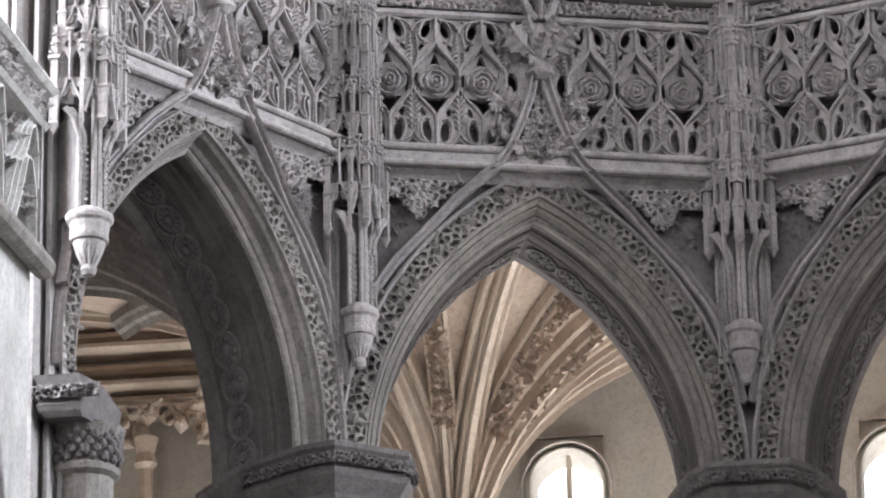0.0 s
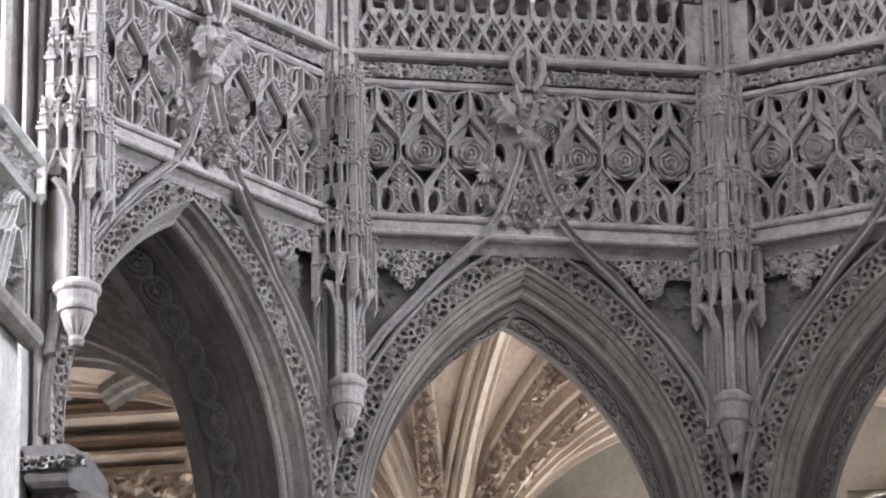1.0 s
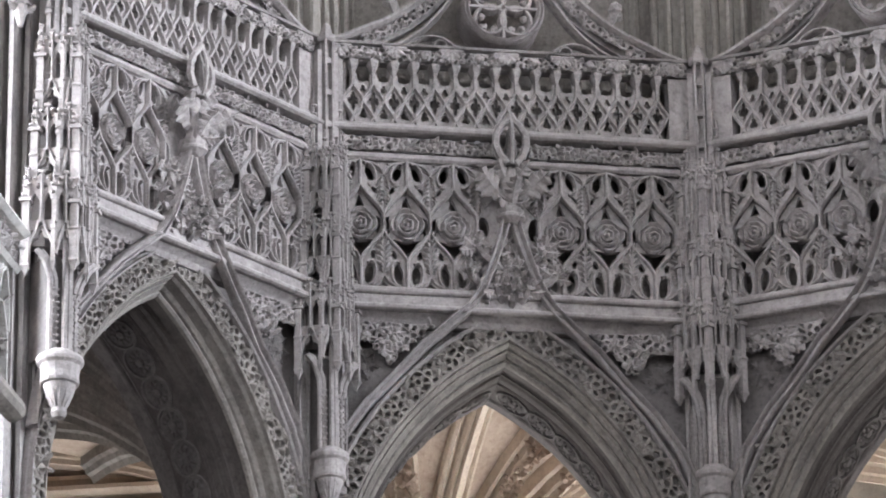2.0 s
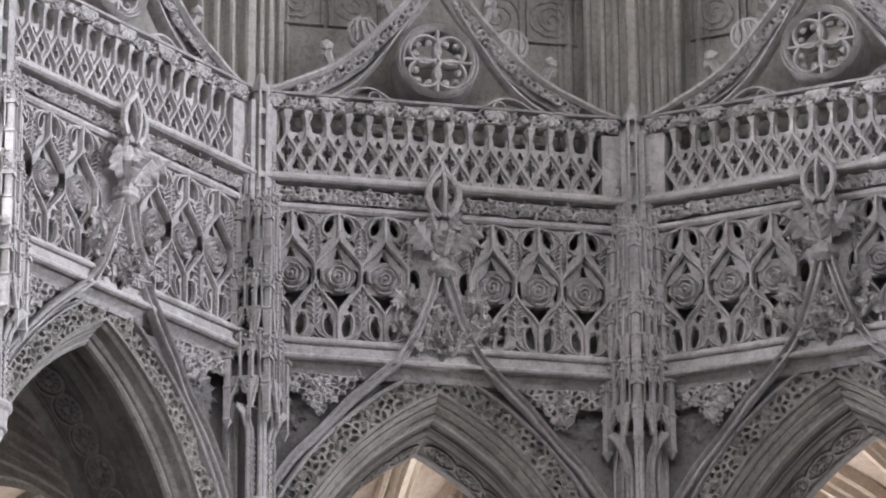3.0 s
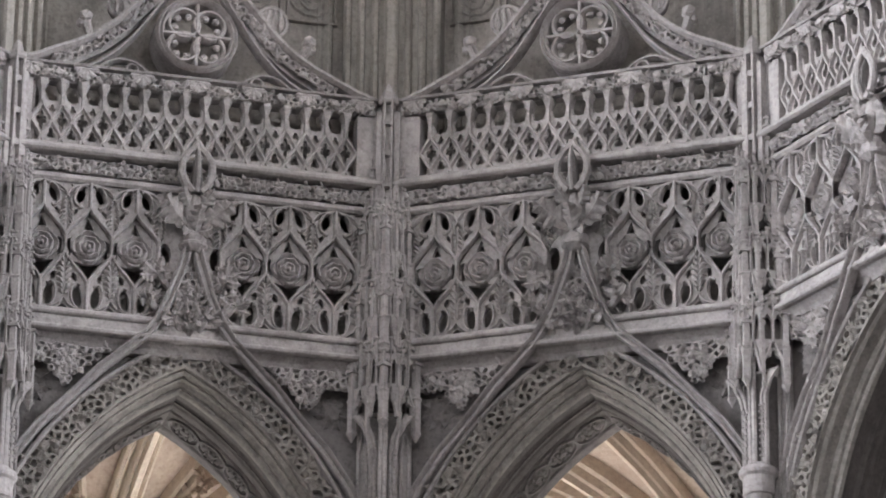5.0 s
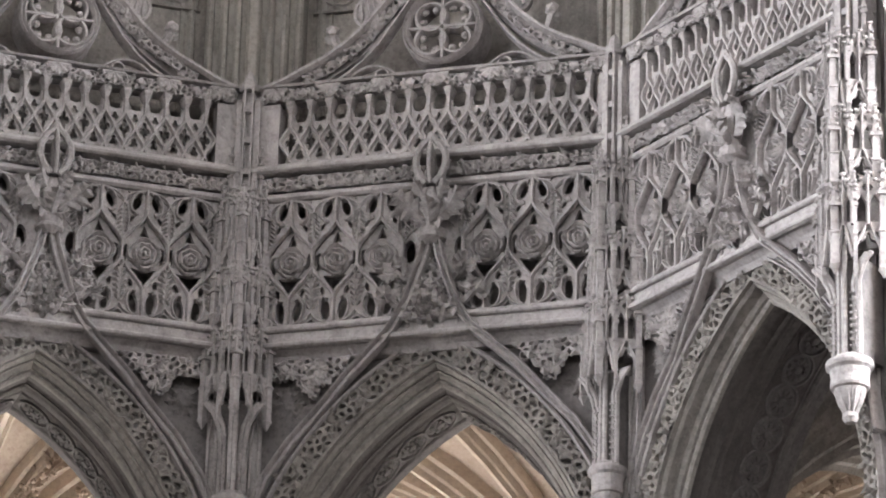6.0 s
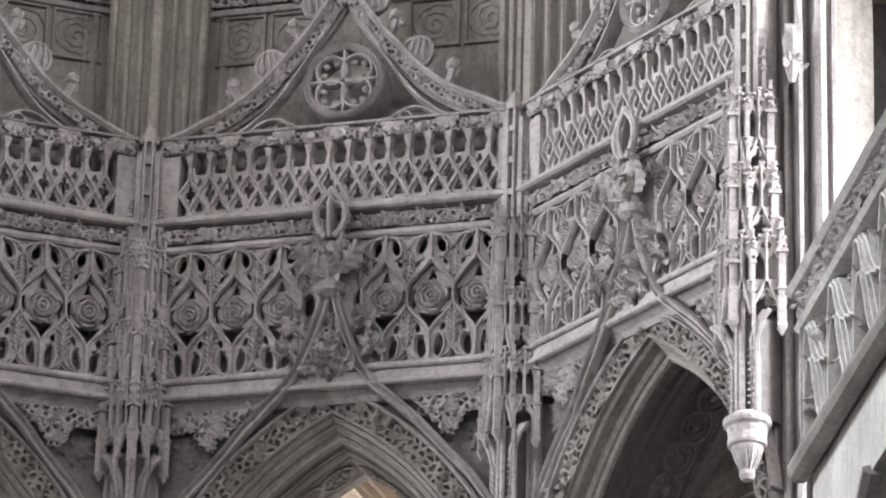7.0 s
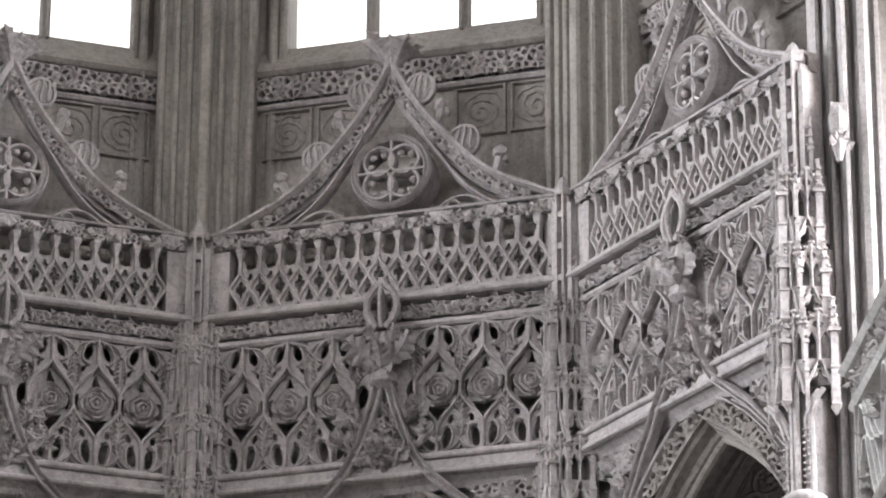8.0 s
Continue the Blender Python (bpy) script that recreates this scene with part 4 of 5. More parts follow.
    part("cap", bm, GREY, top)
    for s in (-1, 1):
        bm = bmesh.new()
        pinnacle(bm, s * 0.115, yc + 0.03, 16.2, 16.95, 0.02, rnd)
        part("pinnacle", bm, GREY, top)
    return top


def build_pier():
    rnd = random.Random(4)
    top = thing("pier", "clustered grey limestone pier with vertical roll mouldings", "pier", "apse piers", "structure")
    bm = bmesh.new()
    outline = [(-0.21, 0.02), (0.21, 0.02), (0.21, 0.16), (0.42, 0.5), (0.42, 1.15), (-0.42, 1.15), (-0.42, 0.5), (-0.21, 0.16)]
    skin(bm, [[(x, y, z) for x, y in outline] for z in (13.75, 17.42)])
    box(bm, -0.2, 0.2, 0.26, 1.0, 12.86, 13.75)
    part("pier_face", bm, GREY, top)
    for s in (-1, 1):
        for x in (0.13, 0.195):
            bm = bmesh.new()
            tube(bm, [(s * x, 0.0, 13.8), (s * x, 0.0, 14.5), (s * (0.1625 + (x - 0.1625) * 0.6), 0.0, 14.6), (s * 0.1625, 0.0, 14.68)], 0.014, 6)
            part("face_roll", bm, GREY, top)
        for z in (15.0, 15.9, 16.7):
            bm = bmesh.new()
            box(bm, s * 0.165 - 0.008, s * 0.165 + 0.008, -0.015, 0.03, z - 0.35, z + 0.4)
            part("face_fillet", bm, GREY, top)
        for x in (0.125, 0.2):
            bm = bmesh.new()
            tube(bm, [(s * x, 0.005, 14.75), (s * x, 0.005, 17.36)], 0.013, 6)
            part("face_roll", bm, GREY, top)
    # moulded upper shaft up to the vault
    bm = bmesh.new()
    prof = []
    for x, y in ((-0.66, 0.66), (-0.64, 0.52), (-0.61, 0.48), (-0.585, 0.5), (-0.575, 0.54), (-0.555, 0.5), (-0.525, 0.48), (-0.5, 0.5), (-0.485, 0.56), (-0.465, 0.66), (-0.415, 0.6), (-0.40, 0.36), (-0.385, 0.27), (-0.36, 0.245), (-0.335, 0.26), (-0.325, 0.3), (-0.28, 0.3), (-0.27, 0.225), (-0.245, 0.2), (-0.22, 0.21), (-0.21, 0.25), (-0.165, 0.25), (-0.155, 0.17), (-0.135, 0.15), (-0.11, 0.16), (-0.1, 0.2), (-0.06, 0.2), (-0.05, 0.11), (-0.03, 0.085)):
        prof.append((x, y))
    prof = prof + [(-x, y) for x, y in prof[::-1]]
    prof += [(0.7, 1.4), (-0.7, 1.4)]
    skin(bm, [[(x, y, z) for x, y in prof] for z in (17.35, 31.0)])
    part("upper_pier", bm, SHAFT, top, "beige-grey moulded shafts")
    # impost and clustered lower pier
    bm = bmesh.new()
    rings = []
    for z, k in ((12.40, 0.82), (12.50, 0.86), (12.62, 1.0), (12.66, 1.02), (12.66, 0.97), (12.80, 1.0), (12.83, 1.04), (12.87, 1.04)):
        rings.append([(x * k, 0.3 + (y - 0.3) * k, z) for x, y in ((-0.3, -0.26), (0.3, -0.26), (0.46, -0.05), (0.66, 0.55), (0.66, 1.25), (-0.66, 1.25), (-0.66, 0.55), (-0.46, -0.05))])
    skin(bm, rings)
    part("impost", bm, SOOT_SHADE, top, "moulded impost block")
    bm = bmesh.new()
    for x0, y0, x1, y1 in ((-0.46, -0.07, -0.3, -0.28), (-0.3, -0.28, 0.3, -0.28), (0.3, -0.28, 0.46, -0.07), (0.46, -0.07, 0.67, 0.55), (-0.67, 0.55, -0.46, -0.07)):
        q = bmesh.new()
        L = math.hypot(x1 - x0, y1 - y0)
        openwork(q, [(0, 12.70), (L, 12.70)], 0.09, -0.012, 0.045, rnd, None, 0.6)
        bmesh.ops.transform(q, matrix=Matrix.Translation((x0, y0, 0)) @ Matrix.Rotation(math.atan2(y1 - y0, x1 - x0), 4, "Z"), verts=q.verts)
        me = bpy.data.meshes.new("tmp")
        q.to_mesh(me)
        q.free()
        bm.from_mesh(me)
        bpy.data.meshes.remove(me)
    part("impost_foliage", bm, SOOT_SHADE, top, "carved leaf band on the impost")
    bm = bmesh.new()
    lathe(bm, (0, 0.42), [(0.62, 0.0), (0.62, 0.5), (0.5, 0.6), (0.46, 0.7), (0.46, 12.2), (0.52, 12.3), (0.52, 12.42)], 16)
    for k in range(8):
        a = 2 * math.pi * (k + 0.5) / 8
        lathe(bm, (0.46 * math.cos(a), 0.42 + 0.46 * math.sin(a)), [(0.09, 0.6), (0.09, 12.4)], 8)
    part("lower_pier", bm, PIER, top)
    return top


cn = build_canopy()
ENDS = [PIERS[i] @ Matrix.Rotation(radians(a), 4, "Z") @ Matrix.Translation((0, 0, -0.06)) @ Matrix.Diagonal((1.18, 1.12, 1, 1)) for i, a in ((0, -28), (4, 28))]
for m in (PIERS[1], PIERS[2], PIERS[3], ENDS[1]):
    copy_thing(cn, m)
cn.matrix_basis = ENDS[0]
pr = build_pier()
for i in (2, 3):
    copy_thing(pr, PIERS[i])
pr.matrix_basis = PIERS[1]


# ---- choir side walls, each with its big end pier and tracery gallery ----
def build_side(s):
    """s = -1: left, 1: right. A frame at the choir corner: x runs along the wall towards the nave, y into the wall."""
    rnd = random.Random(31)
    origin = Matrix.Translation((s * 4.488, -3.157, 0))
    pier = thing("choir_pier", "tall pale grey pier of clustered vertical shafts", "pier", "choir piers", "structure")
    # shafts: outwards (o) from the corner and towards the nave (t)
    bm = bmesh.new()
    outline = [(0.10, 0.25), (0.13, 0.08), (0.17, 0.02), (0.22, 0.04), (0.25, 0.12), (0.28, 0.02), (0.31, -0.06), (0.36, -0.06), (0.38, 0.05), (0.42, 0.05),
               (0.44, -0.12), (0.47, -0.2), (0.52, -0.2), (0.55, -0.1), (0.57, 0.02), (0.62, 0.02), (0.64, -0.1), (0.68, -0.2), (0.76, -0.22), (0.83, -0.16), (0.86, -0.04), (0.9, -0.04), (0.92, -0.1), (0.97, -0.1), (1.0, 0.0), (1.0, 1.6), (0.75, 1.6)]
    skin(bm, [[(s * (0.08 + (x - 0.1) * 0.56), y, z) for x, y in outline] for z in (0.0, 31.0)])
    part("shafts", bm, PALE, pier)
    bm = bmesh.new()
    rings = []
    for z, k in ((12.40, 0.82), (12.44, 0.95), (12.48, 1.0), (12.50, 0.96), (12.64, 1.0), (12.70, 1.05)):
        rings.append([(s * (-0.1 + (x + 0.1) * k), y * k, z) for x, y in ((-0.16, 0.05), (-0.06, -0.22), (0.25, -0.22), (0.3, 0.2), (0.3, 0.6), (-0.18, 0.6))])
    skin(bm, rings)
    part("impost", bm, SOOT_SHADE, pier, "dark moulded impost block")
    bm = bmesh.new()
    openwork(bm, [(s * -0.2, 12.52), (s * 0.28, 12.52)] if s > 0 else [(-0.28, 12.52), (0.2, 12.52)], 0.1, -0.24, 0.045, rnd, None, 0.6)
    part("impost_foliage", bm, SOOT_SHADE, pier)
    bm = bmesh.new()
    lathe(bm, (s * -0.02, 0.2), [(0.36, 0.0), (0.22, 0.6), (0.2, 12.05), (0.24, 12.08), (0.25, 12.12), (0.2, 12.16), (0.22, 12.3), (0.28, 12.42)], 14)
    part("lower_shaft", bm, PIER, pier)
    bm = bmesh.new()
    for k in range(9):
        a = math.pi + math.pi * k / 8
        for j in range(5):
            blob(bm, (s * -0.02 + 0.23 * math.cos(a + 0.16 * j), 0.2 + 0.23 * math.sin(a + 0.16 * j), 12.17 + 0.05 * j), rnd.uniform(0.022, 0.045), rnd, (1, 1, 1.3))
    part("capital_foliage", bm, SOOT_SHADE, pier, "carved leaf capital")
    bm = bmesh.new()
    box(bm, s * 0.24 - 0.05, s * 0.24 + 0.05, -0.2, 0.1, 16.72, 16.98)
    lathe(bm, (s * 0.24, -0.2), [(0.02, 16.5), (0.05, 16.62), (0.045, 16.72), (0.06, 16.75), (0.07, 16.86), (0.02, 16.95)], 8)
    cluster(bm, (s * 0.24, -0.22, 16.62), 0.12, rnd, 5)
    part("shaft_bracket", bm, GREY, pier, "small carved bracket")
    pier.matrix_basis = origin

    wall = thing("choir_wall", "pale plain ashlar choir wall", "wall", "choir walls", "structure")
    start = Vector((4.63 if s > 0 else -4.42, -4.84, 0))
    m = Matrix.Translation(start) @ Matrix.Rotation(radians(-83 if s > 0 else -96), 4, "Z")
    if s < 0:
        m = m @ Matrix.Diagonal((1, -1, 1, 1))
    # local x runs towards the nave, local y out of the church
    bm = bmesh.new()
    plate(bm, [(0.0, 0.0), (0.0, 12.9), (5.2, 12.9), (5.2, 0.0), (4.3, 0.0), (4.3, 11.6), (3.2, 12.3), (1.6, 12.3), (0.7, 11.4), (0.5, 10.6), (0.5, 0.0)], [], 0.06, 0.6)
    part("ashlar", bm, WHITE, wall)
    bm = bmesh.new()
    tube(bm, [(-0.06, -0.02, 12.93), (0.3, -0.02, 12.93), (5.2, -0.02, 12.93)], 0.085, 10)
    part("rail", bm, PIER, wall, "round stone string course")
    bm = bmesh.new()
    arc = [(0.5, 10.4), (0.52, 10.9), (0.72, 11.45), (1.1, 11.95), (1.6, 12.3)]
    sweep(bm, arc, bar(0.05, 0.0, 0.12))
    part("arch_moulding", bm, PALE, wall)
    wall.matrix_basis = m

    gal = thing("choir_gallery", "stone gallery parapet with flowing tracery and carved cornice", "parapet", "choir galleries")
    for k in range(6):
        x = 0.1 + k * 0.7
        for o in (0.0, 0.045, 0.09):
            bm = bmesh.new()
            loop = [(x + o, 13.02), (x + o, 13.3), (x + 0.03 + o, 13.42), (x + 0.14 + o * 0.6, 13.56), (x + 0.24, 13.62 - o * 0.6), (x + 0.34 - o * 0.6, 13.54), (x + 0.44 - o, 13.38), (x + 0.52 - o, 13.2), (x + 0.62 - o, 13.02)]
            sweep(bm, loop, bar(0.019, 0.0 - o * 0.5, 0.12))
            part("tracery_bar", bm, WHITE, gal)
            bm = bmesh.new()
            loop = [(x - 0.06 + o, 13.42), (x - 0.05 + o, 13.66), (x + 0.03 + o * 0.7, 13.84), (x + 0.12, 13.9 - o * 0.6), (x + 0.24 - o * 0.6, 13.8), (x + 0.36 - o, 13.62), (x + 0.47 - o, 13.5), (x + 0.6 - o, 13.44)]
            sweep(bm, loop, bar(0.019, 0.01 - o * 0.5, 0.12))
            part("tracery_bar", bm, WHITE, gal)
        for u, z in ((0.1, 13.22), (0.3, 13.3), (0.42, 13.7), (0.02, 13.58)):
            bm = bmesh.new()
            cluster(bm, (x + u, 0.04, z), 0.13, rnd, 4, 100)
            part("tracery_foliage", bm, PALE, gal)
    bm = bmesh.new()
    box(bm, 0.0, 0.05, -0.02, 0.14, 13.0, 13.91)
    box(bm, 0.06, 0.085, -0.035, 0.12, 13.0, 13.91)
    part("end_post", bm, PALE, gal)
    bm = bmesh.new()
    box(bm, 0.0, 5.2, 0.16, 0.4, 12.9, 13.91)
    part("gallery_back", bm, PIER, gal)
    bm = bmesh.new()
    sweep(bm, [(-0.02, 0), (5.2, 0)], [(r, y) for y, r in [(0.15, 13.90), (-0.03, 13.90), (-0.06, 13.93), (-0.02, 13.96), (0.02, 13.97), (0.02, 14.14), (-0.08, 14.15), (-0.12, 14.18), (-0.10, 14.22), (0.15, 14.23)]])
    part("cornice", bm, WHITE, gal)
    bm = bmesh.new()
    openwork(bm, [(0.0, 13.97), (3.5, 13.97)], 0.17, -0.04, 0.06, rnd, None, 0.9)
    part("cornice_foliage", bm, PALE, gal, "carved foliage cornice")
    gal.matrix_basis = m


build_side(-1)
build_side(1)


# ---- ambulatory vaults seen through the arches ----
def rib_point(az, t, L, z0, H):
    r = L * (1 - math.cos(t))
    return Vector((r * math.cos(az), r * math.sin(az), z0 + H * math.sin(t)))


def build_vault(at, spin, span=(150, 390), L=4.2, z0=13.6, H=3.1, label="cream stone vault with radiating ribs and carved leaf bosses"):
    rnd = random.Random(17)
    top = thing("ambulatory_vault", label, "vault", "ambulatory vaults", "structure")
    n = 11
    azs = [radians(span[0] + (span[1] - span[0]) * i / (n - 1)) for i in range(n)]
    for k, az in enumerate(azs):
        bm = bmesh.new()
        side = Vector((-math.sin(az), math.cos(az), 0))
        rings = []
        for i in range(17):
            t = math.pi / 2 * i / 16
            p = rib_point(az, t, L, z0, H)
            d = Vector((math.cos(az) * math.sin(t) * L, math.sin(az) * math.sin(t) * L, H * math.cos(t))).normalized()
            out = side.cross(d)
            if out.z > 0:
                out = -out
            w = 0.1 if k % 2 == 0 else 0.078
            rings.append([p + side * a * w + out * b * w for a, b in ((-1.4, -1.2), (-1.4, 0.3), (-1.15, 0.6), (-0.95, 0.4), (-0.8, 0.0), (-0.62, 0.1), (-0.6, 1.1), (-0.42, 1.35), (-0.3, 1.1), (-0.22, 1.9), (0.22, 1.9), (0.3, 1.1), (0.42, 1.35), (0.6, 1.1), (0.62, 0.1), (0.8, 0.0), (0.95, 0.4), (1.15, 0.6), (1.4, 0.3), (1.4, -1.2))])
        skin(bm, rings)
        part("rib", bm, CREAM, top)
        if k in (5, 7, 8):
            bm = bmesh.new()
            for j in range(8):
                t = 0.52 + 0.07 * j
                p = rib_point(az, t, L, z0, H)
                q = rib_point(az, t + 0.07, L, z0, H)
                drop = Vector((0, 0, -rnd.uniform(0.16, 0.24)))
                mid = (p + q) / 2
                tube(bm, [p + Vector((0, 0, -0.08)), p + drop * 0.8, mid + drop, q + drop * 0.8, q + Vector((0, 0, -0.08))], 0.016, 6)
                for _ in range(7):
                    blob(bm, p + (q - p) * rnd.random() + drop * rnd.uniform(0.3, 1.2) + side * rnd.uniform(-0.09, 0.09), rnd.uniform(0.018, 0.042), rnd)
                for k2 in range(3):
                    cluster(bm, p + (q - p) * (0.2 + 0.3 * k2) + drop * rnd.uniform(0.6, 1.0), rnd.uniform(0.1, 0.15), rnd, 4, 150)
            part("rib_foliage", bm, WEB, top, "hanging carved foliage")
    bm = bmesh.new()
    rings = []
    m = 40
    for i in range(17):
        t = math.pi / 2 * i / 16
        row = []
        for k in range(m + 1):
            az = azs[0] + (azs[-1] - azs[0]) * k / m
            row.append(rib_point(az, t, L + 0.0, z0, H) + Vector((0, 0, 0.06)) - Vector((math.cos(az), math.sin(az), 0)) * 0.05)
        rings.append(row)
    skin(bm, rings, closed=False)
    part("web", bm, WEB, top, "smooth brownish vault web", True)
    bm = bmesh.new()
    lathe(bm, (0, 0), [(0.3, 0.0), (0.26, 0.6), (0.24, 13.4), (0.3, 13.55), (0.28, 13.8), (0.1, 14.1)], 12)
    part("wall_shaft", bm, CREAM, top)
    # pendant boss below the crown
    az = radians(spin)
    bm = bmesh.new()
    c = rib_point(az, 1.15, L, z0, H)
    lathe(bm, (c.x, c.y), [(0.06, c.z - 0.75), (0.1, c.z - 0.62), (0.07, c.z - 0.55), (0.13, c.z - 0.45), (0.16, c.z - 0.3), (0.1, c.z - 0.22), (0.22, c.z - 0.1), (0.22, c.z)], 10)
    for k in range(8):
        a = 2 * math.pi * k / 8
        blob(bm, (c.x + 0.17 * math.cos(a), c.y + 0.17 * math.sin(a), c.z - 0.28), 0.06, rnd)
        blob(bm, (c.x + 0.1 * math.cos(a), c.y + 0.1 * math.sin(a), c.z - 0.55), 0.05, rnd)
        blob(bm, (c.x + 0.2 * math.cos(a), c.y + 0.2 * math.sin(a), c.z - 0.04), 0.07, rnd)
    part("pendant_boss", bm, WEB, top, "carved pendant boss")
    top.matrix_basis = Matrix.Translation(at)
    return top


build_vault((-2.85, 5.0, 0), 275)
build_vault((3.15, 5.0, 0), 250)
build_vault((-8.3, 1.6, 0), 300)
build_vault((8.3, 1.6, 0), 240)


def build_inner_vault(i, az0, az1):
    """Dark ribs that spring from the back of an apse pier over the ambulatory."""
    top = thing("ambulatory_vault", "shadowed grey stone vault ribs behind the arch", "vault", "inner vaults", "structure")
    L, z0, H = 3.1, 12.85, 2.5
    azs = [radians(az0 + (az1 - az0) * k / 4) for k in range(5)]
    for k, az in enumerate(azs):
        bm = bmesh.new()
        side = Vector((-math.sin(az), math.cos(az), 0))
        rings = []
        for j in range(15):
            t = math.pi / 2 * j / 14
            p = rib_point(az, t, L, z0, H)
            d = Vector((math.cos(az) * math.sin(t) * L, math.sin(az) * math.sin(t) * L, H * math.cos(t))).normalized()
            out = side.cross(d)
            if out.z > 0:
                out = -out
            w = 0.085
            rings.append([p + side * a * w + out * b * w for a, b in ((-1.5, -1.2), (-1.4, 0.0), (-1.0, 0.3), (-0.8, 0.8), (-0.35, 1.0), (0.0, 1.6), (0.35, 1.0), (0.8, 0.8), (1.0, 0.3), (1.4, 0.0), (1.5, -1.2))])
        skin(bm, rings)
        part("rib", bm, PIER, top)
    bm = bmesh.new()
    rows = []
    for j in range(15):
        t = math.pi / 2 * j / 14
        rows.append([rib_point(azs[0] + (azs[-1] - azs[0]) * k / 24, t, L, z0, H) + Vector((0, 0, 0.08)) for k in range(25)])
    skin(bm, rows, closed=False)
    part("web", bm, WEB, top, "", True)
    p = PIERS[i] @ Vector((0, 1.1, 0))
    top.matrix_basis = Matrix.Translation(p)


build_inner_vault(1, 125, 215)
build_inner_vault(3, -35, 55)


def shell(name, boxes, mat, label, category):
    top = thing(name, label, category, "", "structure")
    bm = bmesh.new()
    for b in boxes:
        box(bm, *b)
    part("masonry", bm, mat, top)
    return top


# outer ambulatory wall with its window openings
WIN = [(-8.34, -7.66), (-2.32, -1.64), (0.66, 1.34), (7.66, 8.34)]
bxs = []
edge = -14.0
for a, b in WIN:
    bxs.append((edge, a, 6.4, 7.2, 0.0, 20.0))
    bxs.append((a, b, 6.4, 7.2, 0.0, 4.5))
    bxs.append((a, b, 6.4, 7.2, 15.5, 20.0))
    edge = b
bxs.append((edge, 14.0, 6.4, 7.2, 0.0, 20.0))
shell("wall_east", bxs, CHALK, "pale stone outer wall of the ambulatory", "wall")


def build_window(x):
    top = thing("ambulatory_window", "bright round-headed window with stone mullion and iron bars", "window", "ambulatory windows")
    bm = bmesh.new()
    head = [(-0.34 * math.cos(math.pi * k / 14), 15.04 + 0.34 * math.sin(math.pi * k / 14)) for k in range(15)]
    plate(bm, [(-0.36, 15.04), (-0.36, 15.52), (0.36, 15.52), (0.36, 15.04)] + head[::-1][1:-1], [], 0.05, 0.5)
    part("window_head", bm, CHALK, top)
    bm = bmesh.new()
    for o, w in ((0.0, 0.02), (0.06, 0.02)):
        wide = [(-0.34, 4.6)] + head + [(0.34, 4.6)]
        sweep(bm, [(q[0] * (1 + o / 0.34), q[1] if q[1] < 15.0 else 15.04 + (q[1] - 15.04) * (1 + o / 0.34)) for q in wide], bar(w, -0.05 - o * 0.35, 0.1))
    part("head_moulding", bm, CHALK, top)
    bm = bmesh.new()
    sweep(bm, [(0, 4.5), (0, 15.37)], bar(0.02, 0.1, 0.3))
    part("mullion", bm, CREAM, top)
    for k in range(15):
        bm = bmesh.new()
        box(bm, -0.34, 0.34, 0.2, 0.22, 5.9 + 0.6 * k, 5.93 + 0.6 * k)
        part("saddle_bar", bm, LEAD, top)
    top.matrix_basis = pose(x, 6.4, 0)


for a, b in WIN:
    build_window((a + b) / 2)
bm = bmesh.new()
box(bm, -10, 10, 8.6, 8.7, 2, 18)
tagged(part("backdrop", bm, GLOW), "plain white overcast sky outside the windows", "sky", "", "structure")

# mouldings and a carved screen head on the far wall, seen through the north arch
for s in (-1, 1):
    scr = thing("carved_screen", "tan stone screen with ledges and lacy carved arch", "screen", "ambulatory screens")
    rnd = random.Random(41)
    for k, (z, d) in enumerate(((15.22, 0.3), (15.1, 0.22), (14.98, 0.28), (14.8, 0.16), (14.62, 0.24), (14.5, 0.12))):
        bm = bmesh.new()
        sweep(bm, [(-1.5, z), (1.5, z)], [(-0.05, 0.0), (-0.05, -d * 0.7), (-0.01, -d), (0.03, -d), (0.05, -d * 0.5), (0.05, 0.0)])
        part("ledge", bm, CREAM, scr)
    bm = bmesh.new()
    openwork(bm, [(-1.4, 14.0), (1.4, 14.0)], 0.42, -0.2, 0.13, rnd, lambda x, z: z > 14.0 + 0.25 * abs(math.sin(x * 4.5)), 0.45, 0.8)
    part("lace_foliage", bm, CREAM, scr, "lacy carved arch head")
    for x in (-1.2, -0.5, 0.2, 0.9):
        bm = bmesh.new()
        lathe(bm, (x, -0.15), [(0.07, 9.0), (0.07, 13.8), (0.11, 13.85), (0.08, 13.95), (0.12, 14.1)], 8)
        part("column", bm, CREAM, scr)
    scr.matrix_basis = pose(s * 6.0, 6.38, 1.55)

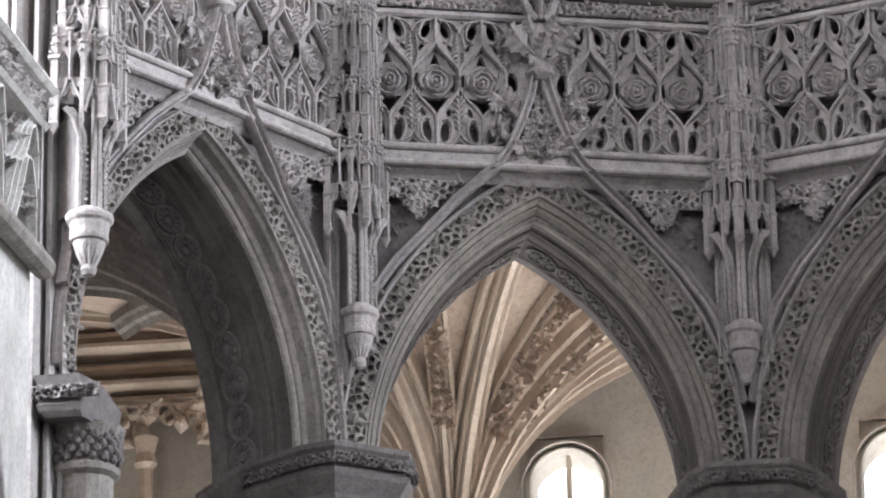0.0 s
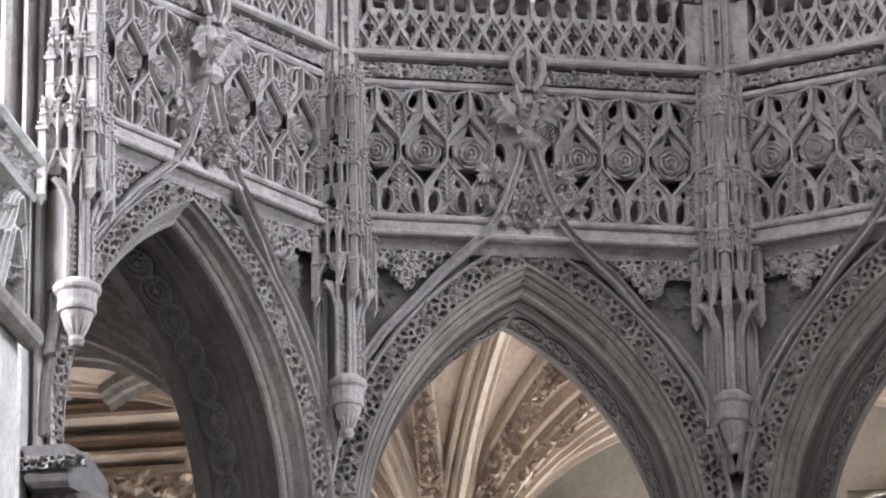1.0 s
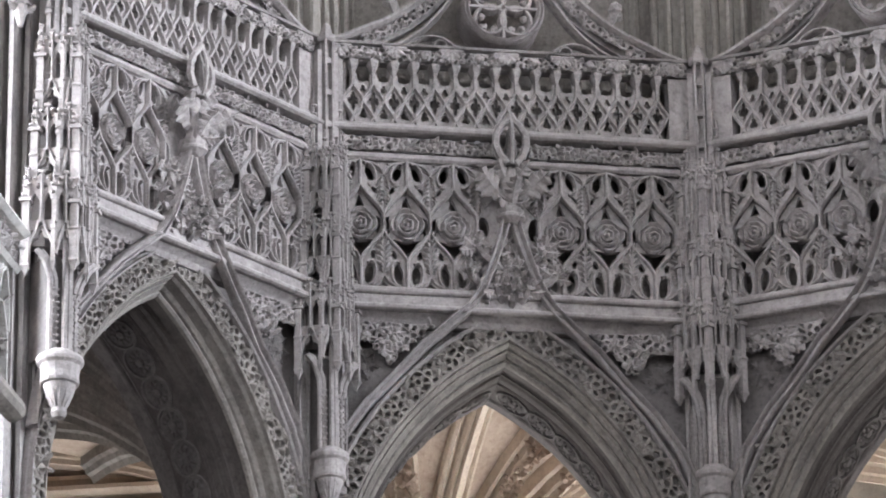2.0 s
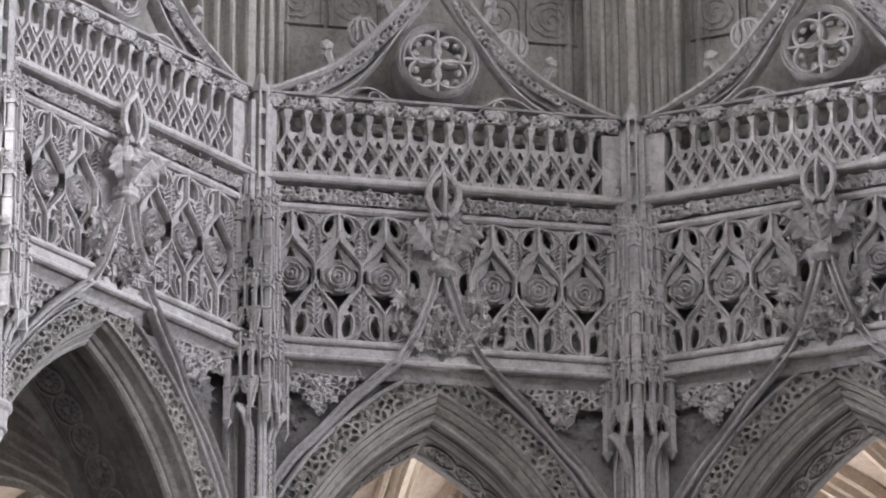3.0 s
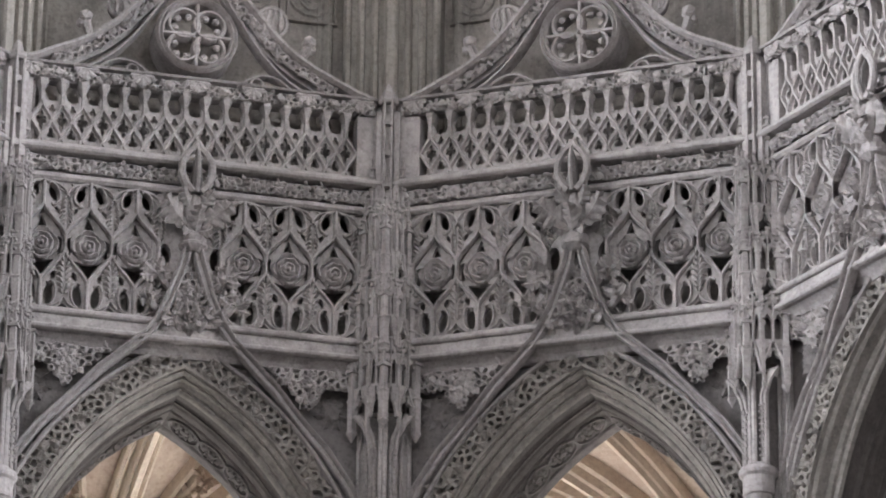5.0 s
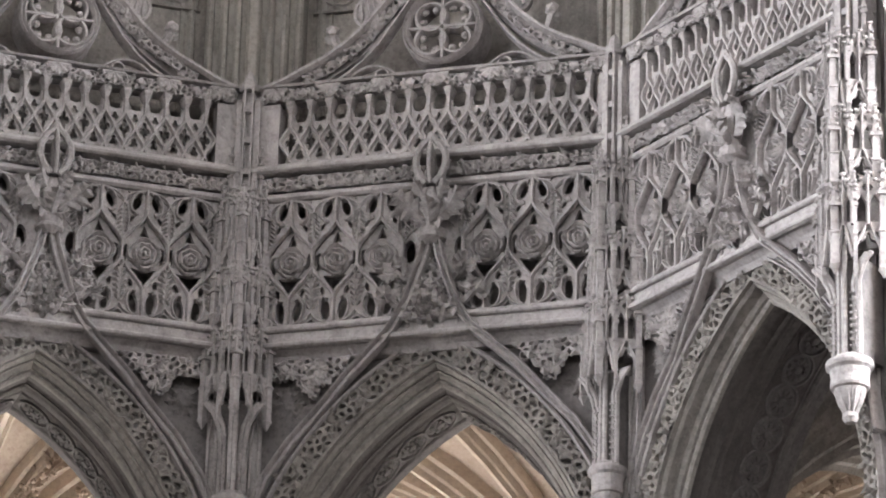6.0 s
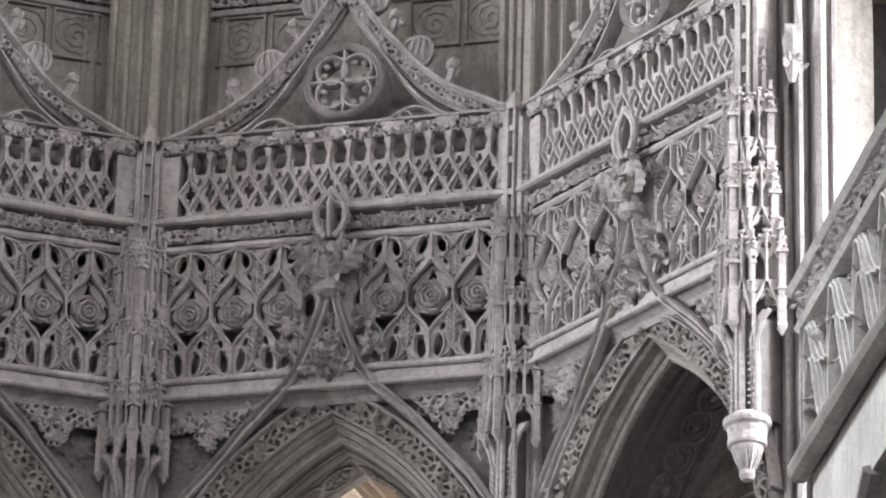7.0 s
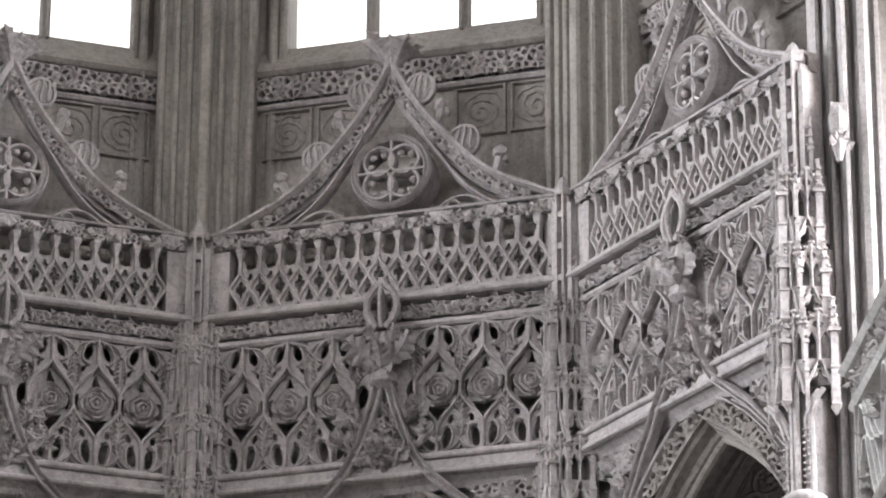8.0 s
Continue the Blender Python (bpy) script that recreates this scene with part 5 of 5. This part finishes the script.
# enclosing shell of the church, mostly unseen; it keeps stray sky light out
shell("wall_ambulatory", [(-14.4, -14.0, -7, 7.2, 0, 20), (14.0, 14.4, -7, 7.2, 0, 20), (-14.4, -7.0, -7.4, -7.0, 0, 20), (7.0, 14.4, -7.4, -7.0, 0, 20)], CREAM, "plain side walls of the ambulatory", "wall")
shell("roof_ambulatory", [(-14.4, -5.6, -2.6, 7.2, 20, 20.3), (5.6, 14.4, -2.6, 7.2, 20, 20.3), (-14.4, -11.2, -7.4, -2.6, 20, 20.3), (11.2, 14.4, -7.4, -2.6, 20, 20.3), (-5.6, 5.6, 2.2, 7.2, 17.4, 17.7)], CREAM, "plain ambulatory roof", "roof")
side = []
for s in (-1, 1):
    x0, x1 = (6.6, 7.2) if s > 0 else (-7.2, -6.6)
    side.append((x0, x1, -40, -3.0, 0, 12.5))
    side.append((x0, x1, -40, -6.3, 12.5, 17.5))
    side.append((x0, x1, -40, -3.0, 26.5, 31))
    # the last strip is added to keep the side lamps off the choir piers
    for ya, yb in ((-40, -22.3), (-18.7, -15.8), (-12.2, -6.3), (-4.45, -3.0)):
        side.append((x0, x1, ya, yb, 17.5, 26.5))
shell("wall_nave", side, PIER, "high plain nave walls with clerestory openings", "wall")
shell("wall_west", [(-7.2, 7.2, -41, -40, 0, 31)], PIER, "plain west wall", "wall")
shell("ceiling", [(-11.5, 11.5, -41, 3, 31, 31.4)], CREAM, "plain pale stone ceiling", "ceiling")
shell("floor", [(-15, 15, -41, 8, -0.3, 0.0)], FLOOR, "worn stone slab floor", "floor")
# Added walls around the gap; its darkness is helped by their dark colour
shell("wall_pier_gap", [(6.3, 11.4, -3.0, -2.2, 0, 31), (-11.4, -6.3, -3.0, -2.2, 0, 31), (5.0, 6.4, 2.0, 2.3, 17.3, 31), (-6.4, -5.0, 2.0, 2.3, 17.3, 31), (6.3, 6.6, -2.2, 2.3, 0, 31), (-6.6, -6.3, -2.2, 2.3, 0, 31), (10.9, 11.4, -7.4, -2.6, 20, 31), (-11.4, -10.9, -7.4, -2.6, 20, 31), (7.2, 11.4, -7.8, -7.4, 20, 31), (-11.4, -7.2, -7.8, -7.4, 20, 31)], SOOT_SHADE, "added dark walls around the gap beside the choir pier", "wall")
